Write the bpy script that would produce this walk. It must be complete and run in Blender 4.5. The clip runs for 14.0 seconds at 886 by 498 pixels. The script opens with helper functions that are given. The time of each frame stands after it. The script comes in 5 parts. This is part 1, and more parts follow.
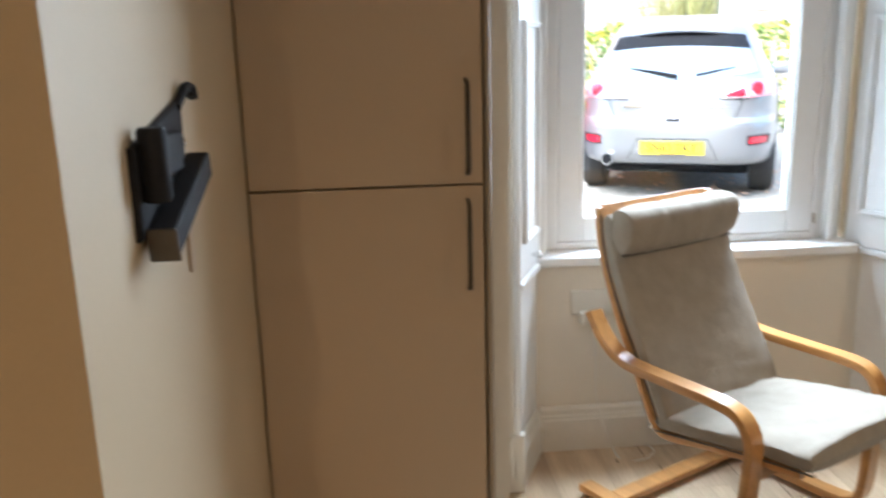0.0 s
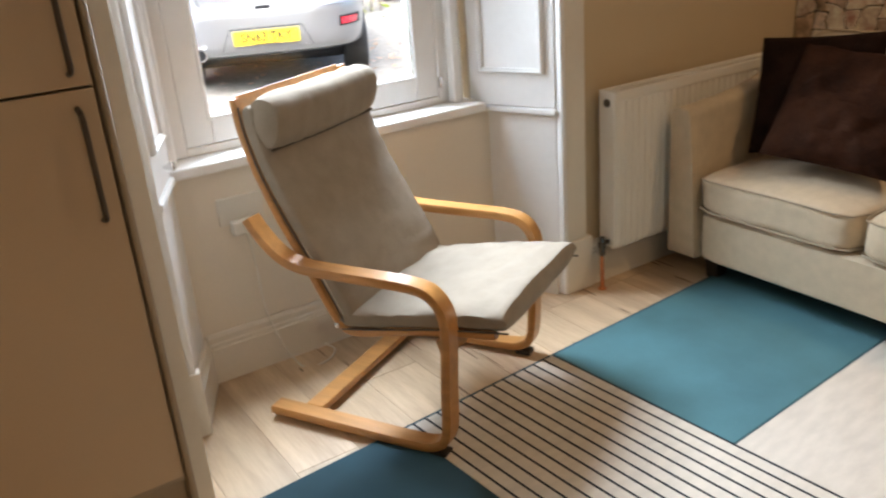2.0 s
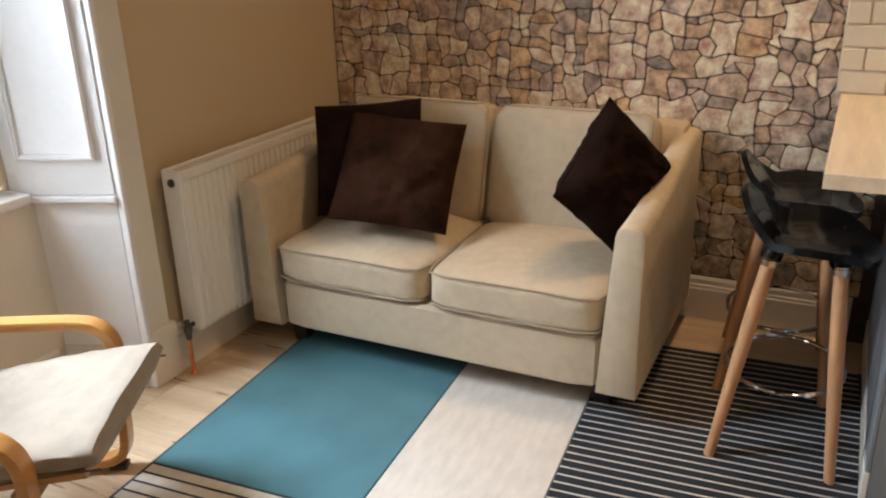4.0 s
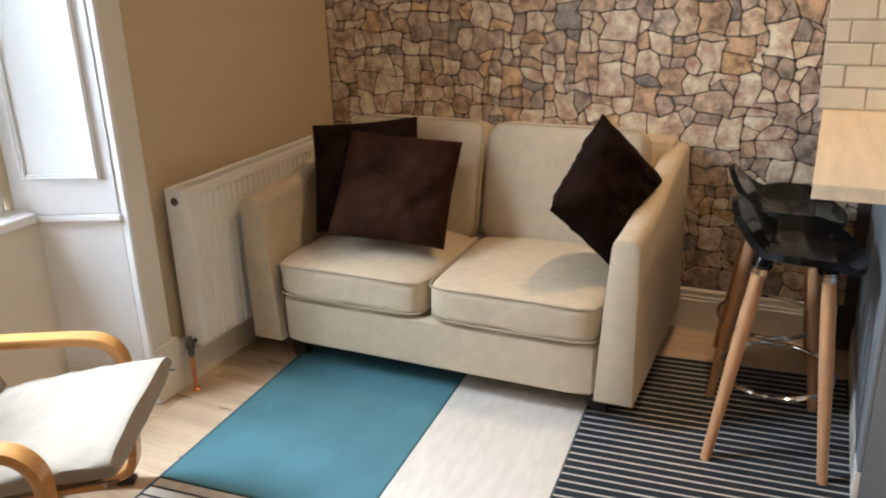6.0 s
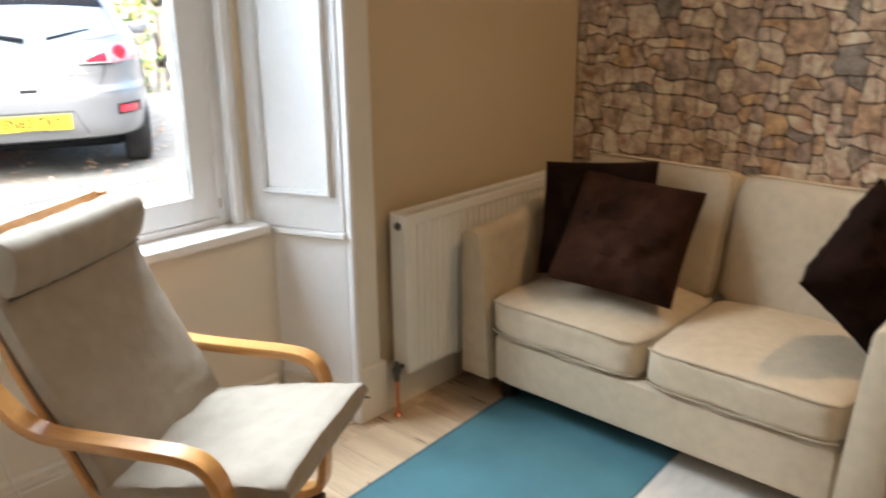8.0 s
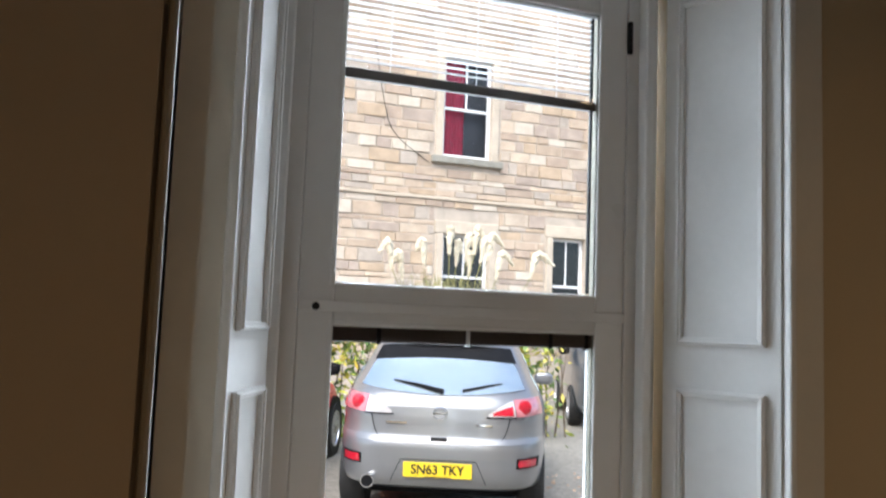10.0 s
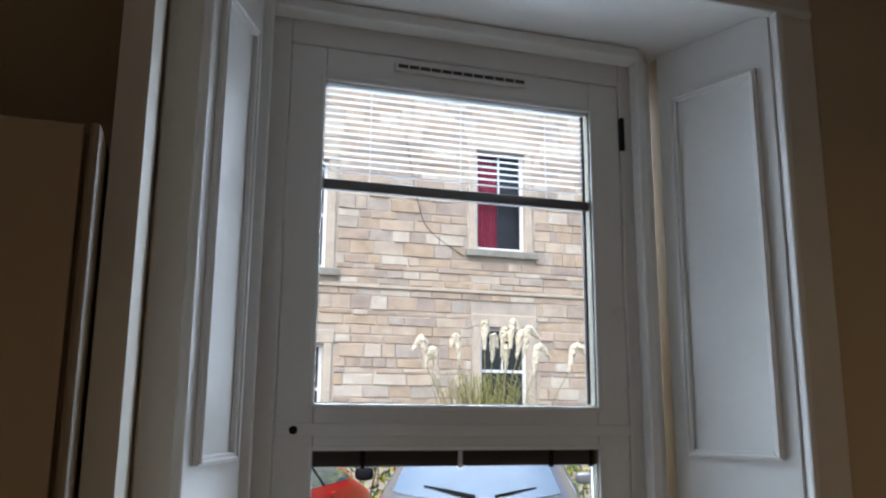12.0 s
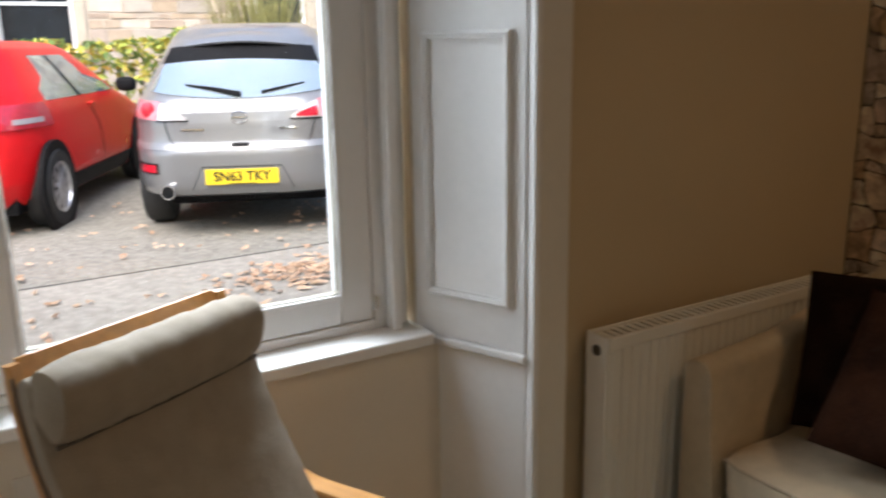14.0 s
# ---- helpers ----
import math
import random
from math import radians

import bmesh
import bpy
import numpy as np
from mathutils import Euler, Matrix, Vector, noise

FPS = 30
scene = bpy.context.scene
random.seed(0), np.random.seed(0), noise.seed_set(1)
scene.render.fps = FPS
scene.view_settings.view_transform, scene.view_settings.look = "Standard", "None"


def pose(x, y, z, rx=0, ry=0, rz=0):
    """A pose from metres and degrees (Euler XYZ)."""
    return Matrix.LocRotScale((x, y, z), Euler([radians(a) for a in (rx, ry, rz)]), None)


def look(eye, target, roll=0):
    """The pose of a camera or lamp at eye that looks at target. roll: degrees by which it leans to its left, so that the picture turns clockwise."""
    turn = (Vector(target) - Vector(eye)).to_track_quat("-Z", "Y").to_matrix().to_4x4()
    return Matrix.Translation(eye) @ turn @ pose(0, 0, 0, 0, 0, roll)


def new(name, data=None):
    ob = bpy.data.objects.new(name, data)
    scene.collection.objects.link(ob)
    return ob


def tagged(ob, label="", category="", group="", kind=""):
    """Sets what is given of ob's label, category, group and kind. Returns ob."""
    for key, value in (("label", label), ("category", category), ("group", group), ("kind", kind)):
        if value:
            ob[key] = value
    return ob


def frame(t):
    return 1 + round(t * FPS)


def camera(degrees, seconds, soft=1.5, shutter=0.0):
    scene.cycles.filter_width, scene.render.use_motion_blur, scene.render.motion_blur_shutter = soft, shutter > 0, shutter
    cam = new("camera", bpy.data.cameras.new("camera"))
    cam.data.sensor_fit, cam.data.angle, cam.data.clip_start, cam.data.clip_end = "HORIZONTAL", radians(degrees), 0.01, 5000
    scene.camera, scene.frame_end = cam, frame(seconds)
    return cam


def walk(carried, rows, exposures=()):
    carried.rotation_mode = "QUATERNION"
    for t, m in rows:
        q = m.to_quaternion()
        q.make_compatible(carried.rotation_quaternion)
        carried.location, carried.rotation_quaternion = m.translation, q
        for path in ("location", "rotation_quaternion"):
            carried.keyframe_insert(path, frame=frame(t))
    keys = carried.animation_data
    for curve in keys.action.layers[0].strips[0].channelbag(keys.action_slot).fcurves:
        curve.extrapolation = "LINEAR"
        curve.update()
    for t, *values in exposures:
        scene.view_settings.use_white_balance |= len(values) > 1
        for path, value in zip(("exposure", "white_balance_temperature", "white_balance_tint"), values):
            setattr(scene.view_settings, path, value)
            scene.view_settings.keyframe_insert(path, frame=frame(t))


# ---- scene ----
cam = camera(56.6, 14.0, soft=2.1, shutter=0.35)
PATH = [
    (0, (0.595, 0.347, 1.418), (0.75, 2.283, 0.944), -1.5),
    (0.5, (0.558, 0.454, 1.397), (1.078, 2.289, 0.795), -1.0),
    (1, (0.605, 0.584, 1.37), (1.305, 2.332, 0.696), -1.5),
    (1.5, (0.651, 0.614, 1.338), (1.441, 2.306, 0.621), -3.7),
    (2, (0.551, 0.641, 1.341), (1.536, 2.213, 0.593), -4.6),
    (2.5, (0.453, 0.68, 1.362), (1.735, 2.011, 0.598), -1.9),
    (3, (0.602, 0.651, 1.437), (2.093, 1.717, 0.635), -1.5),
    (3.5, (0.626, 0.705, 1.455), (2.259, 1.586, 0.708), -1.7),
    (6, (0.528, 0.756, 1.462), (2.231, 1.558, 0.786), -1.8),
    (6.5, (0.513, 0.77, 1.466), (2.217, 1.582, 0.805), -1.1),
    (7, (0.496, 0.783, 1.464), (2.2, 1.604, 0.813), -0.7),
    (7.5, (0.579, 0.772, 1.464), (2.181, 1.792, 0.836), -0.8),
    (8, (0.719, 0.775, 1.463), (2.112, 2.077, 0.861), -0.6),
    (8.5, (0.779, 0.845, 1.493), (1.897, 2.436, 1.028), -1.3),
    (9, (0.757, 1.021, 1.542), (1.701, 2.77, 1.323), 0.4),
    (11.5, (1.028, 1.151, 1.727), (1.574, 3.031, 2.135), 1.0),
    (12, (1.025, 1.162, 1.711), (1.603, 3.034, 2.115), 0.4),
    (12.5, (1.042, 1.202, 1.636), (1.671, 3.096, 1.763), -1.8),
    (13, (1.093, 1.252, 1.514), (1.783, 3.11, 1.248), -2.2),
    (13.5, (1.132, 1.274, 1.452), (1.903, 3.062, 0.993), -1.3),
    (14, (1.227, 1.243, 1.461), (2.236, 2.901, 0.978), -1.0),
]
EXPOSURES = [(0.0, 2.98, 5350, 4), (0.5, 2.42, 5550, 6), (1.0, 2.48, 5700, 6), (1.5, 2.64, 5950, 8), (2.0, 2.74, 5950, 8), (2.5, 2.50, 6100, 8), (3.0, 2.48, 6300, 9), (3.5, 2.70, 6150, 9), (7.0, 3.04, 5650, 6), (7.5, 3.03, 5650, 6), (8.0, 2.84, 5850, 6), (8.5, 2.60, 5900, 6), (9.0, 2.12, 5950, 6), (9.2, 1.98, 5950, 6), (11.3, 1.02, 5700, 6), (12.1, 1.10, 5600, 6), (12.5, 1.2, 5550, 6), (13.5, 1.52, 5950, 7), (14.0, 1.66, 6150, 8)]
walk(cam, [(t, look(eye, target, roll)) for t, eye, target, roll in PATH], EXPOSURES)

# ---- world, sun, lamps ----
world = bpy.data.worlds.new("overcast_sky")
scene.world = world
world.use_nodes = True
wn = world.node_tree.nodes
sky = wn.new("ShaderNodeTexSky")
sky.sky_type = "NISHITA"
sky.sun_disc = False
sky.sun_elevation, sky.sun_rotation = radians(55), radians(225)
sky.air_density, sky.dust_density = 1.0, 4.0
wn["Background"].inputs["Strength"].default_value = 0.15
world.node_tree.links.new(sky.outputs["Color"], wn["Background"].inputs["Color"])


def lamp(name, kind, m, energy, colour, **more):
    data = bpy.data.lights.new(name, kind)
    data.energy, data.color = energy, colour
    if "angle" in more:
        data.angle = radians(more["angle"])
    if "size" in more:
        data.shape, data.size, data.size_y = "RECTANGLE", more["size"][0], more["size"][1]
    if "spread" in more:
        data.spread = radians(more["spread"])
    ob = new(name, data)
    ob.matrix_world = m
    return ob


# the sun stands behind thin cloud, over the roof of this house
lamp("sun", "SUN", look((0, 0, 0), (0.40, 0.40, -0.82)), 1.05, (1.0, 0.98, 0.95), angle=60)
# the sky's light as it comes in through the window opening
lamp("window_daylight", "AREA", look((1.705, 3.38, 1.72), (1.705, 1.6, 1.60)), 9.5, (0.86, 0.93, 1.0), size=(1.0, 1.95))
# and that of the high sky, which falls in steeply past the head of the opening
lamp("window_skylight", "AREA", look((1.70, 4.05, 2.75), (1.73, 2.35, 0.60)), 31, (0.90, 0.95, 1.0), size=(1.7, 1.2), spread=130)


# ---- materials ----
def mat(name, col, rough=0.5, metal=0.0, var=0.12, scale=5.0, fine=70.0, bump=0.08, stretch=(1, 1, 1), rand=0.0, coat=0.0,
        second=None, gloss_var=0.08, dist=0.004):
    m = bpy.data.materials.new(name)
    m.use_nodes = True
    nt = m.node_tree
    n, lk = nt.nodes, nt.links
    bsdf = n["Principled BSDF"]
    bsdf.inputs["Metallic"].default_value = metal
    bsdf.inputs["Coat Weight"].default_value = coat
    bsdf.inputs["Coat Roughness"].default_value = 0.06
    tc = n.new("ShaderNodeTexCoord")
    info = n.new("ShaderNodeObjectInfo")
    shift = n.new("ShaderNodeVectorMath")
    shift.operation = "MULTIPLY_ADD"
    shift.inputs[1].default_value = (13.0, 7.0, 5.0)
    cmb = n.new("ShaderNodeCombineXYZ")
    for i in range(3):
        lk.new(info.outputs["Random"], cmb.inputs[i])
    lk.new(cmb.outputs[0], shift.inputs[0])
    lk.new(tc.outputs["Object"], shift.inputs[2])
    mp = n.new("ShaderNodeMapping")
    mp.inputs["Scale"].default_value = stretch
    lk.new(shift.outputs[0], mp.inputs[0])
    big, small = n.new("ShaderNodeTexNoise"), n.new("ShaderNodeTexNoise")
    big.inputs["Scale"].default_value, big.inputs["Detail"].default_value = scale, 5
    small.inputs["Scale"].default_value, small.inputs["Detail"].default_value = fine, 3
    lk.new(mp.outputs[0], big.inputs["Vector"])
    lk.new(mp.outputs[0], small.inputs["Vector"])
    add = n.new("ShaderNodeMath")
    add.operation = "MULTIPLY_ADD"
    add.inputs[1].default_value = 0.35
    lk.new(small.outputs["Fac"], add.inputs[0])
    lk.new(big.outputs["Fac"], add.inputs[2])
    ramp = n.new("ShaderNodeValToRGB")
    lo = second or [c * (1 - var) for c in col]
    hi = [min(1.0, c * (1 + var)) for c in col]
    ramp.color_ramp.elements[0].position, ramp.color_ramp.elements[1].position = 0.48, 0.86
    ramp.color_ramp.elements[0].color = (*lo, 1)
    ramp.color_ramp.elements[1].color = (*hi, 1)
    lk.new(add.outputs[0], ramp.inputs[0])
    out = ramp.outputs[0]
    if rand:
        hsv = n.new("ShaderNodeHueSaturation")
        rng = n.new("ShaderNodeMapRange")
        rng.inputs["To Min"].default_value, rng.inputs["To Max"].default_value = 1 - rand, 1 + rand
        lk.new(info.outputs["Random"], rng.inputs["Value"])
        lk.new(rng.outputs[0], hsv.inputs["Value"])
        lk.new(out, hsv.inputs["Color"])
        out = hsv.outputs[0]
    lk.new(out, bsdf.inputs["Base Color"])
    rr = n.new("ShaderNodeMapRange")
    rr.inputs["To Min"].default_value, rr.inputs["To Max"].default_value = max(0.02, rough - gloss_var), min(1, rough + gloss_var)
    lk.new(big.outputs["Fac"], rr.inputs["Value"])
    lk.new(rr.outputs[0], bsdf.inputs["Roughness"])
    if bump:
        b = n.new("ShaderNodeBump")
        b.inputs["Strength"].default_value, b.inputs["Distance"].default_value = bump, dist
        lk.new(add.outputs[0], b.inputs["Height"])
        lk.new(b.outputs[0], bsdf.inputs["Normal"])
    return m


def palette_mat(name, stops, rough=0.8, scale=14.0, fine=90.0, bump=0.5, dist=0.006, mottle=0.3, island=False):
    """A material whose pieces each take one of several colours."""
    m = mat(name, (0.5, 0.5, 0.5), rough, var=mottle, scale=scale, fine=fine, bump=bump, dist=dist)
    n, lk = m.node_tree.nodes, m.node_tree.links
    src = n.new("ShaderNodeNewGeometry").outputs["Random Per Island"] if island else n["Object Info"].outputs["Random"]
    ramp = n.new("ShaderNodeValToRGB")
    ramp.color_ramp.interpolation = "CONSTANT"
    while len(ramp.color_ramp.elements) < len(stops):
        ramp.color_ramp.elements.new(0.5)
    for i, c in enumerate(stops):
        ramp.color_ramp.elements[i].position = i / len(stops)
        ramp.color_ramp.elements[i].color = (*c, 1)
    lk.new(src, ramp.inputs[0])
    mix = n.new("ShaderNodeMix")
    mix.data_type, mix.blend_type = "RGBA", "OVERLAY"
    mix.inputs["Factor"].default_value = 0.75
    lk.new(ramp.outputs[0], mix.inputs["A"])
    lk.new(n["Color Ramp"].outputs[0], mix.inputs["B"])
    lk.new(mix.outputs["Result"], n["Principled BSDF"].inputs["Base Color"])
    return m


def clear_glass(name, tint=(1, 1, 1), rough=0.0):
    m = bpy.data.materials.new(name)
    m.use_nodes = True
    n, lk = m.node_tree.nodes, m.node_tree.links
    n.remove(n["Principled BSDF"])
    tr, gl, mx, fr = (n.new("ShaderNodeBsdfTransparent"), n.new("ShaderNodeBsdfGlossy"), n.new("ShaderNodeMixShader"), n.new("ShaderNodeFresnel"))
    tr.inputs[0].default_value = (*tint, 1)
    gl.inputs["Roughness"].default_value = rough
    fr.inputs["IOR"].default_value = 1.2
    lk.new(fr.outputs[0], mx.inputs[0])
    lk.new(tr.outputs[0], mx.inputs[1])
    lk.new(gl.outputs[0], mx.inputs[2])
    lk.new(mx.outputs[0], n["Material Output"].inputs[0])
    return m


def glow_mat(name, col, strength):
    m = bpy.data.materials.new(name)
    m.use_nodes = True
    b = m.node_tree.nodes["Principled BSDF"]
    b.inputs["Base Color"].default_value = (*col, 1)
    b.inputs["Emission Color"].default_value = (*col, 1)
    b.inputs["Emission Strength"].default_value = strength
    return m


BEIGE = mat("beige_wall_paint", (0.54, 0.43, 0.275), 0.6, var=0.04, scale=1.5, fine=160, bump=0.10, dist=0.001)
PALE = mat("pale_wall_paint", (0.74, 0.68, 0.58), 0.6, var=0.04, scale=1.5, fine=160, bump=0.10, dist=0.001)
# for unseen walls: darkened so that less light bounces back into the room
SHADE = mat("dark_bounce_cut_wall", (0.11, 0.088, 0.066), 0.6, var=0.05, scale=1.5, fine=160, bump=0.1, dist=0.001)
WHITE = mat("white_satin_paint", (0.82, 0.815, 0.80), 0.38, var=0.04, scale=3, fine=40, bump=0.06, dist=0.002)
TRIM = mat("off_white_trim_paint", (0.72, 0.68, 0.60), 0.4, var=0.04, scale=3, fine=40, bump=0.06, dist=0.002)
UPVC = mat("white_window_plastic", (0.74, 0.73, 0.71), 0.3, var=0.03, scale=2, fine=30, bump=0.02)
# ceiling white, greyed as if in shade so that it bounces less light
CEIL = mat("greyed_ceiling_paint", (0.54, 0.53, 0.50), 0.75, var=0.03, scale=2, fine=120, bump=0.05, dist=0.001)
CABINET = mat("taupe_cabinet_laminate", (0.475, 0.365, 0.247), 0.42, var=0.03, scale=1.2, fine=200, bump=0.02, dist=0.0005)
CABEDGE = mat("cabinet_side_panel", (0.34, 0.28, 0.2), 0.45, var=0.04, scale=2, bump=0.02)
GUNMETAL = mat("dark_bronze_handle_metal", (0.10, 0.085, 0.07), 0.35, 0.8, var=0.1, bump=0.01)
OAK = mat("light_oak_floor", (0.56, 0.43, 0.285), 0.42, var=0.12, scale=1.6, fine=16, bump=0.10, stretch=(9, 0.8, 9), rand=0.07,
          second=(0.42, 0.30, 0.185), dist=0.002)
KNOT = mat("dark_oak_knot", (0.17, 0.105, 0.06), 0.6, var=0.3, scale=40, fine=120, bump=0.3)
BIRCH = mat("honey_bentwood_birch", (0.50, 0.245, 0.07), 0.33, var=0.16, scale=3, fine=20, bump=0.05, stretch=(12, 1.5, 12), coat=0.3, dist=0.001)
LINEN = mat("beige_linen_upholstery", (0.515, 0.418, 0.288), 0.92, var=0.07, scale=26, fine=420, bump=0.5, dist=0.003)
CANVAS = mat("grey_beige_chair_canvas", (0.31, 0.263, 0.203), 0.88, var=0.09, scale=17, fine=240, bump=0.5, dist=0.006)
PIPING = mat("beige_seam_piping", (0.36, 0.29, 0.20), 0.9, var=0.1, bump=0.1)
PIPING_DARK = mat("dark_seam", (0.10, 0.085, 0.07), 0.9, var=0.1, bump=0.1)
SUEDE = mat("dark_brown_suede", (0.030, 0.0125, 0.007), 0.95, var=0.45, scale=8, fine=120, bump=0.6, dist=0.009)
SUEDE2 = mat("near_black_brown_suede", (0.014, 0.0065, 0.0045), 0.95, var=0.45, scale=8, fine=120, bump=0.6, dist=0.009)
DARKWOOD = mat("dark_stained_wood", (0.02, 0.015, 0.012), 0.5, var=0.2, bump=0.05)
RADIATOR = mat("white_enamel", (0.76, 0.73, 0.66), 0.3, var=0.03, scale=2, bump=0.02)
COPPER = mat("copper_pipe", (0.55, 0.22, 0.10), 0.35, 1.0, var=0.2, scale=20, bump=0.03)
CHROME = mat("chrome", (0.75, 0.75, 0.75), 0.12, 1.0, var=0.03, bump=0.0, gloss_var=0.04)
BLACKGLOSS = mat("black_gloss_plastic", (0.006, 0.006, 0.006), 0.10, var=0.1, bump=0.02, coat=0.0, gloss_var=0.04)
BLACKMATT = mat("black_powder_coat", (0.018, 0.018, 0.02), 0.5, var=0.15, bump=0.06)
BEECH = mat("beech_leg", (0.50, 0.27, 0.13), 0.4, var=0.14, scale=4, fine=24, bump=0.05, stretch=(14, 14, 1.2), dist=0.001)
WORKTOP = mat("pale_oak_worktop", (0.70, 0.57, 0.395), 0.35, var=0.12, scale=2.5, fine=22, bump=0.06, stretch=(1, 9, 9), dist=0.001)
PANELGREY = mat("grey_blue_panel", (0.19, 0.205, 0.22), 0.45, var=0.06, scale=2, bump=0.04)
TILE = mat("cream_glazed_tile", (0.66, 0.58, 0.44), 0.15, var=0.04, scale=5, fine=20, bump=0.03, rand=0.03)
GROUT = mat("pale_grout", (0.60, 0.53, 0.41), 0.9, var=0.08, scale=30, bump=0.2)
MORTAR = mat("dark_printed_joint", (0.085, 0.065, 0.05), 0.85, var=0.3, scale=18, fine=90, bump=0.3)
STONE_TONES = [(0.47, 0.345, 0.235), (0.60, 0.48, 0.345), (0.38, 0.285, 0.215), (0.54, 0.36, 0.19), (0.68, 0.56, 0.41), (0.41, 0.305, 0.225), (0.55, 0.42, 0.285), (0.27, 0.23, 0.19), (0.63, 0.50, 0.37),
               (0.44, 0.30, 0.185), (0.66, 0.53, 0.385), (0.44, 0.325, 0.235), (0.58, 0.45, 0.32), (0.35, 0.275, 0.21), (0.50, 0.40, 0.305)]
STONE = palette_mat("printed_stone", STONE_TONES, 0.75, 22, 70, 0.8, 0.007, 0.75)
STONE_REST = palette_mat("printed_stone_outer", STONE_TONES, 0.75, 22, 70, 0.8, 0.007, 0.75, island=True)
BLACKGLOSS.node_tree.nodes["Principled BSDF"].inputs["Specular IOR Level"].default_value = 0.3
for m_ in (SUEDE, SUEDE2, BLACKMATT):
    m_.node_tree.nodes["Principled BSDF"].inputs["Specular IOR Level"].default_value = 0.08
RUGTEAL = mat("teal_rug_pile", (0.064, 0.158, 0.183), 0.95, var=0.14, scale=5, fine=330, bump=0.4, dist=0.002)
RUGNAVY = mat("navy_rug_pile", (0.022, 0.062, 0.085), 0.95, var=0.12, scale=4, fine=330, bump=0.4, dist=0.002)
RUGCREAM = mat("cream_rug_pile", (0.58, 0.53, 0.455), 0.95, var=0.08, scale=11, fine=230, bump=0.6, dist=0.003, stretch=(1, 3, 1))
RUGBLACK = mat("black_rug_pile", (0.012, 0.015, 0.020), 0.95, var=0.15, scale=4, fine=330, bump=0.4, dist=0.002)
CLEAR = clear_glass("window_glass")
SLAT = mat("white_blind_slat", (0.74, 0.74, 0.74), 0.4, var=0.03, bump=0.0)
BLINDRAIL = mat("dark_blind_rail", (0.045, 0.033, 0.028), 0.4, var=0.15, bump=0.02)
SOCKET = mat("white_socket_plastic", (0.72, 0.69, 0.62), 0.35, var=0.03, bump=0.0)
LAMPGLOW = glow_mat("warm_downlight_glow", (1.0, 0.62, 0.30), 4.0)
# outside
GRAVEL = mat("grey_gravel_drive", (0.235, 0.218, 0.185), 0.9, var=0.28, scale=22, fine=150, bump=0.6, dist=0.006)
SLAB = mat("worn_concrete_paving", (0.29, 0.268, 0.228), 0.85, var=0.22, scale=18, fine=120, bump=0.4, dist=0.006)
LEAF = palette_mat("fallen_leaf", [(0.50, 0.33, 0.22), (0.38, 0.23, 0.14), (0.52, 0.36, 0.24), (0.42, 0.29, 0.19)], 0.8, island=True, bump=0.2)
RUBBLE_TONES = [(0.47, 0.36, 0.26), (0.54, 0.44, 0.335), (0.44, 0.335, 0.25), (0.62, 0.53, 0.42), (0.50, 0.375, 0.255), (0.47, 0.395, 0.32), (0.53, 0.41, 0.30), (0.43, 0.34, 0.27), (0.57, 0.45, 0.33)]
SANDSTONE = palette_mat("blond_sandstone", RUBBLE_TONES, 0.9, 3, 30, 0.5, 0.02, 0.2)
SANDSTONE_FAR = palette_mat("blond_sandstone_far", RUBBLE_TONES, 0.9, 3, 30, 0.5, 0.02, 0.2, island=True)
LIME = mat("lime_mortar", (0.50, 0.42, 0.335), 0.95, var=0.15, scale=3, fine=40, bump=0.4)
DRESSED = mat("dressed_sandstone", (0.56, 0.47, 0.36), 0.85, var=0.12, scale=3, fine=40, bump=0.25)
SILLGREY = mat("weathered_sill_stone", (0.30, 0.28, 0.23), 0.9, var=0.2, scale=5, fine=40, bump=0.3)
CURTAIN = mat("crimson_curtain", (0.38, 0.03, 0.07), 0.9, var=0.3, scale=10, fine=60, bump=0.3)
# dark roof slate; also the painted shade of rooms behind panes
DARKROOM = mat("slate_and_room_shade", (0.03, 0.03, 0.033), 0.6, var=0.3, scale=2, bump=0.0)
DARKGLASS = mat("dark_window_glass", (0.02, 0.024, 0.028), 0.05, var=0.2, bump=0.0, gloss_var=0.02)
SILVER = mat("silver_car_paint", (0.215, 0.217, 0.222), 0.30, 0.35, var=0.02, scale=2, fine=600, bump=0.01, coat=0.8, dist=0.0004)
RED = mat("red_car_paint", (0.66, 0.008, 0.012), 0.3, 0.0, var=0.03, scale=2, fine=600, bump=0.01, coat=0.12, dist=0.0004)
GREYCAR = mat("dark_blue_grey_car_paint", (0.05, 0.065, 0.08), 0.3, 0.3, var=0.04, scale=2, fine=600, bump=0.01, coat=0.8)
CARGLASS = mat("tinted_car_glass", (0.20, 0.27, 0.29), 0.04, 0.35, var=0.1, bump=0.0, coat=1.0, gloss_var=0.02)
# the bright sky's reflection is put into this pale, half-metallic colour
REARGLASS = mat("rear_glass_sky_sheen", (0.55, 0.62, 0.63), 0.04, 0.75, var=0.05, bump=0.0, coat=1.0, gloss_var=0.02)
CARDARK = mat("black_car_trim", (0.009, 0.009, 0.01), 0.6, var=0.2, bump=0.03)
RED.node_tree.nodes["Principled BSDF"].inputs["Specular IOR Level"].default_value = 0.22
CARDARK.node_tree.nodes["Principled BSDF"].inputs["Specular IOR Level"].default_value = 0.1
TYRE = mat("black_rubber", (0.018, 0.018, 0.018), 0.8, var=0.2, scale=12, fine=60, bump=0.2)
ALLOY = mat("silver_alloy", (0.6, 0.6, 0.62), 0.3, 0.85, var=0.05, bump=0.02)
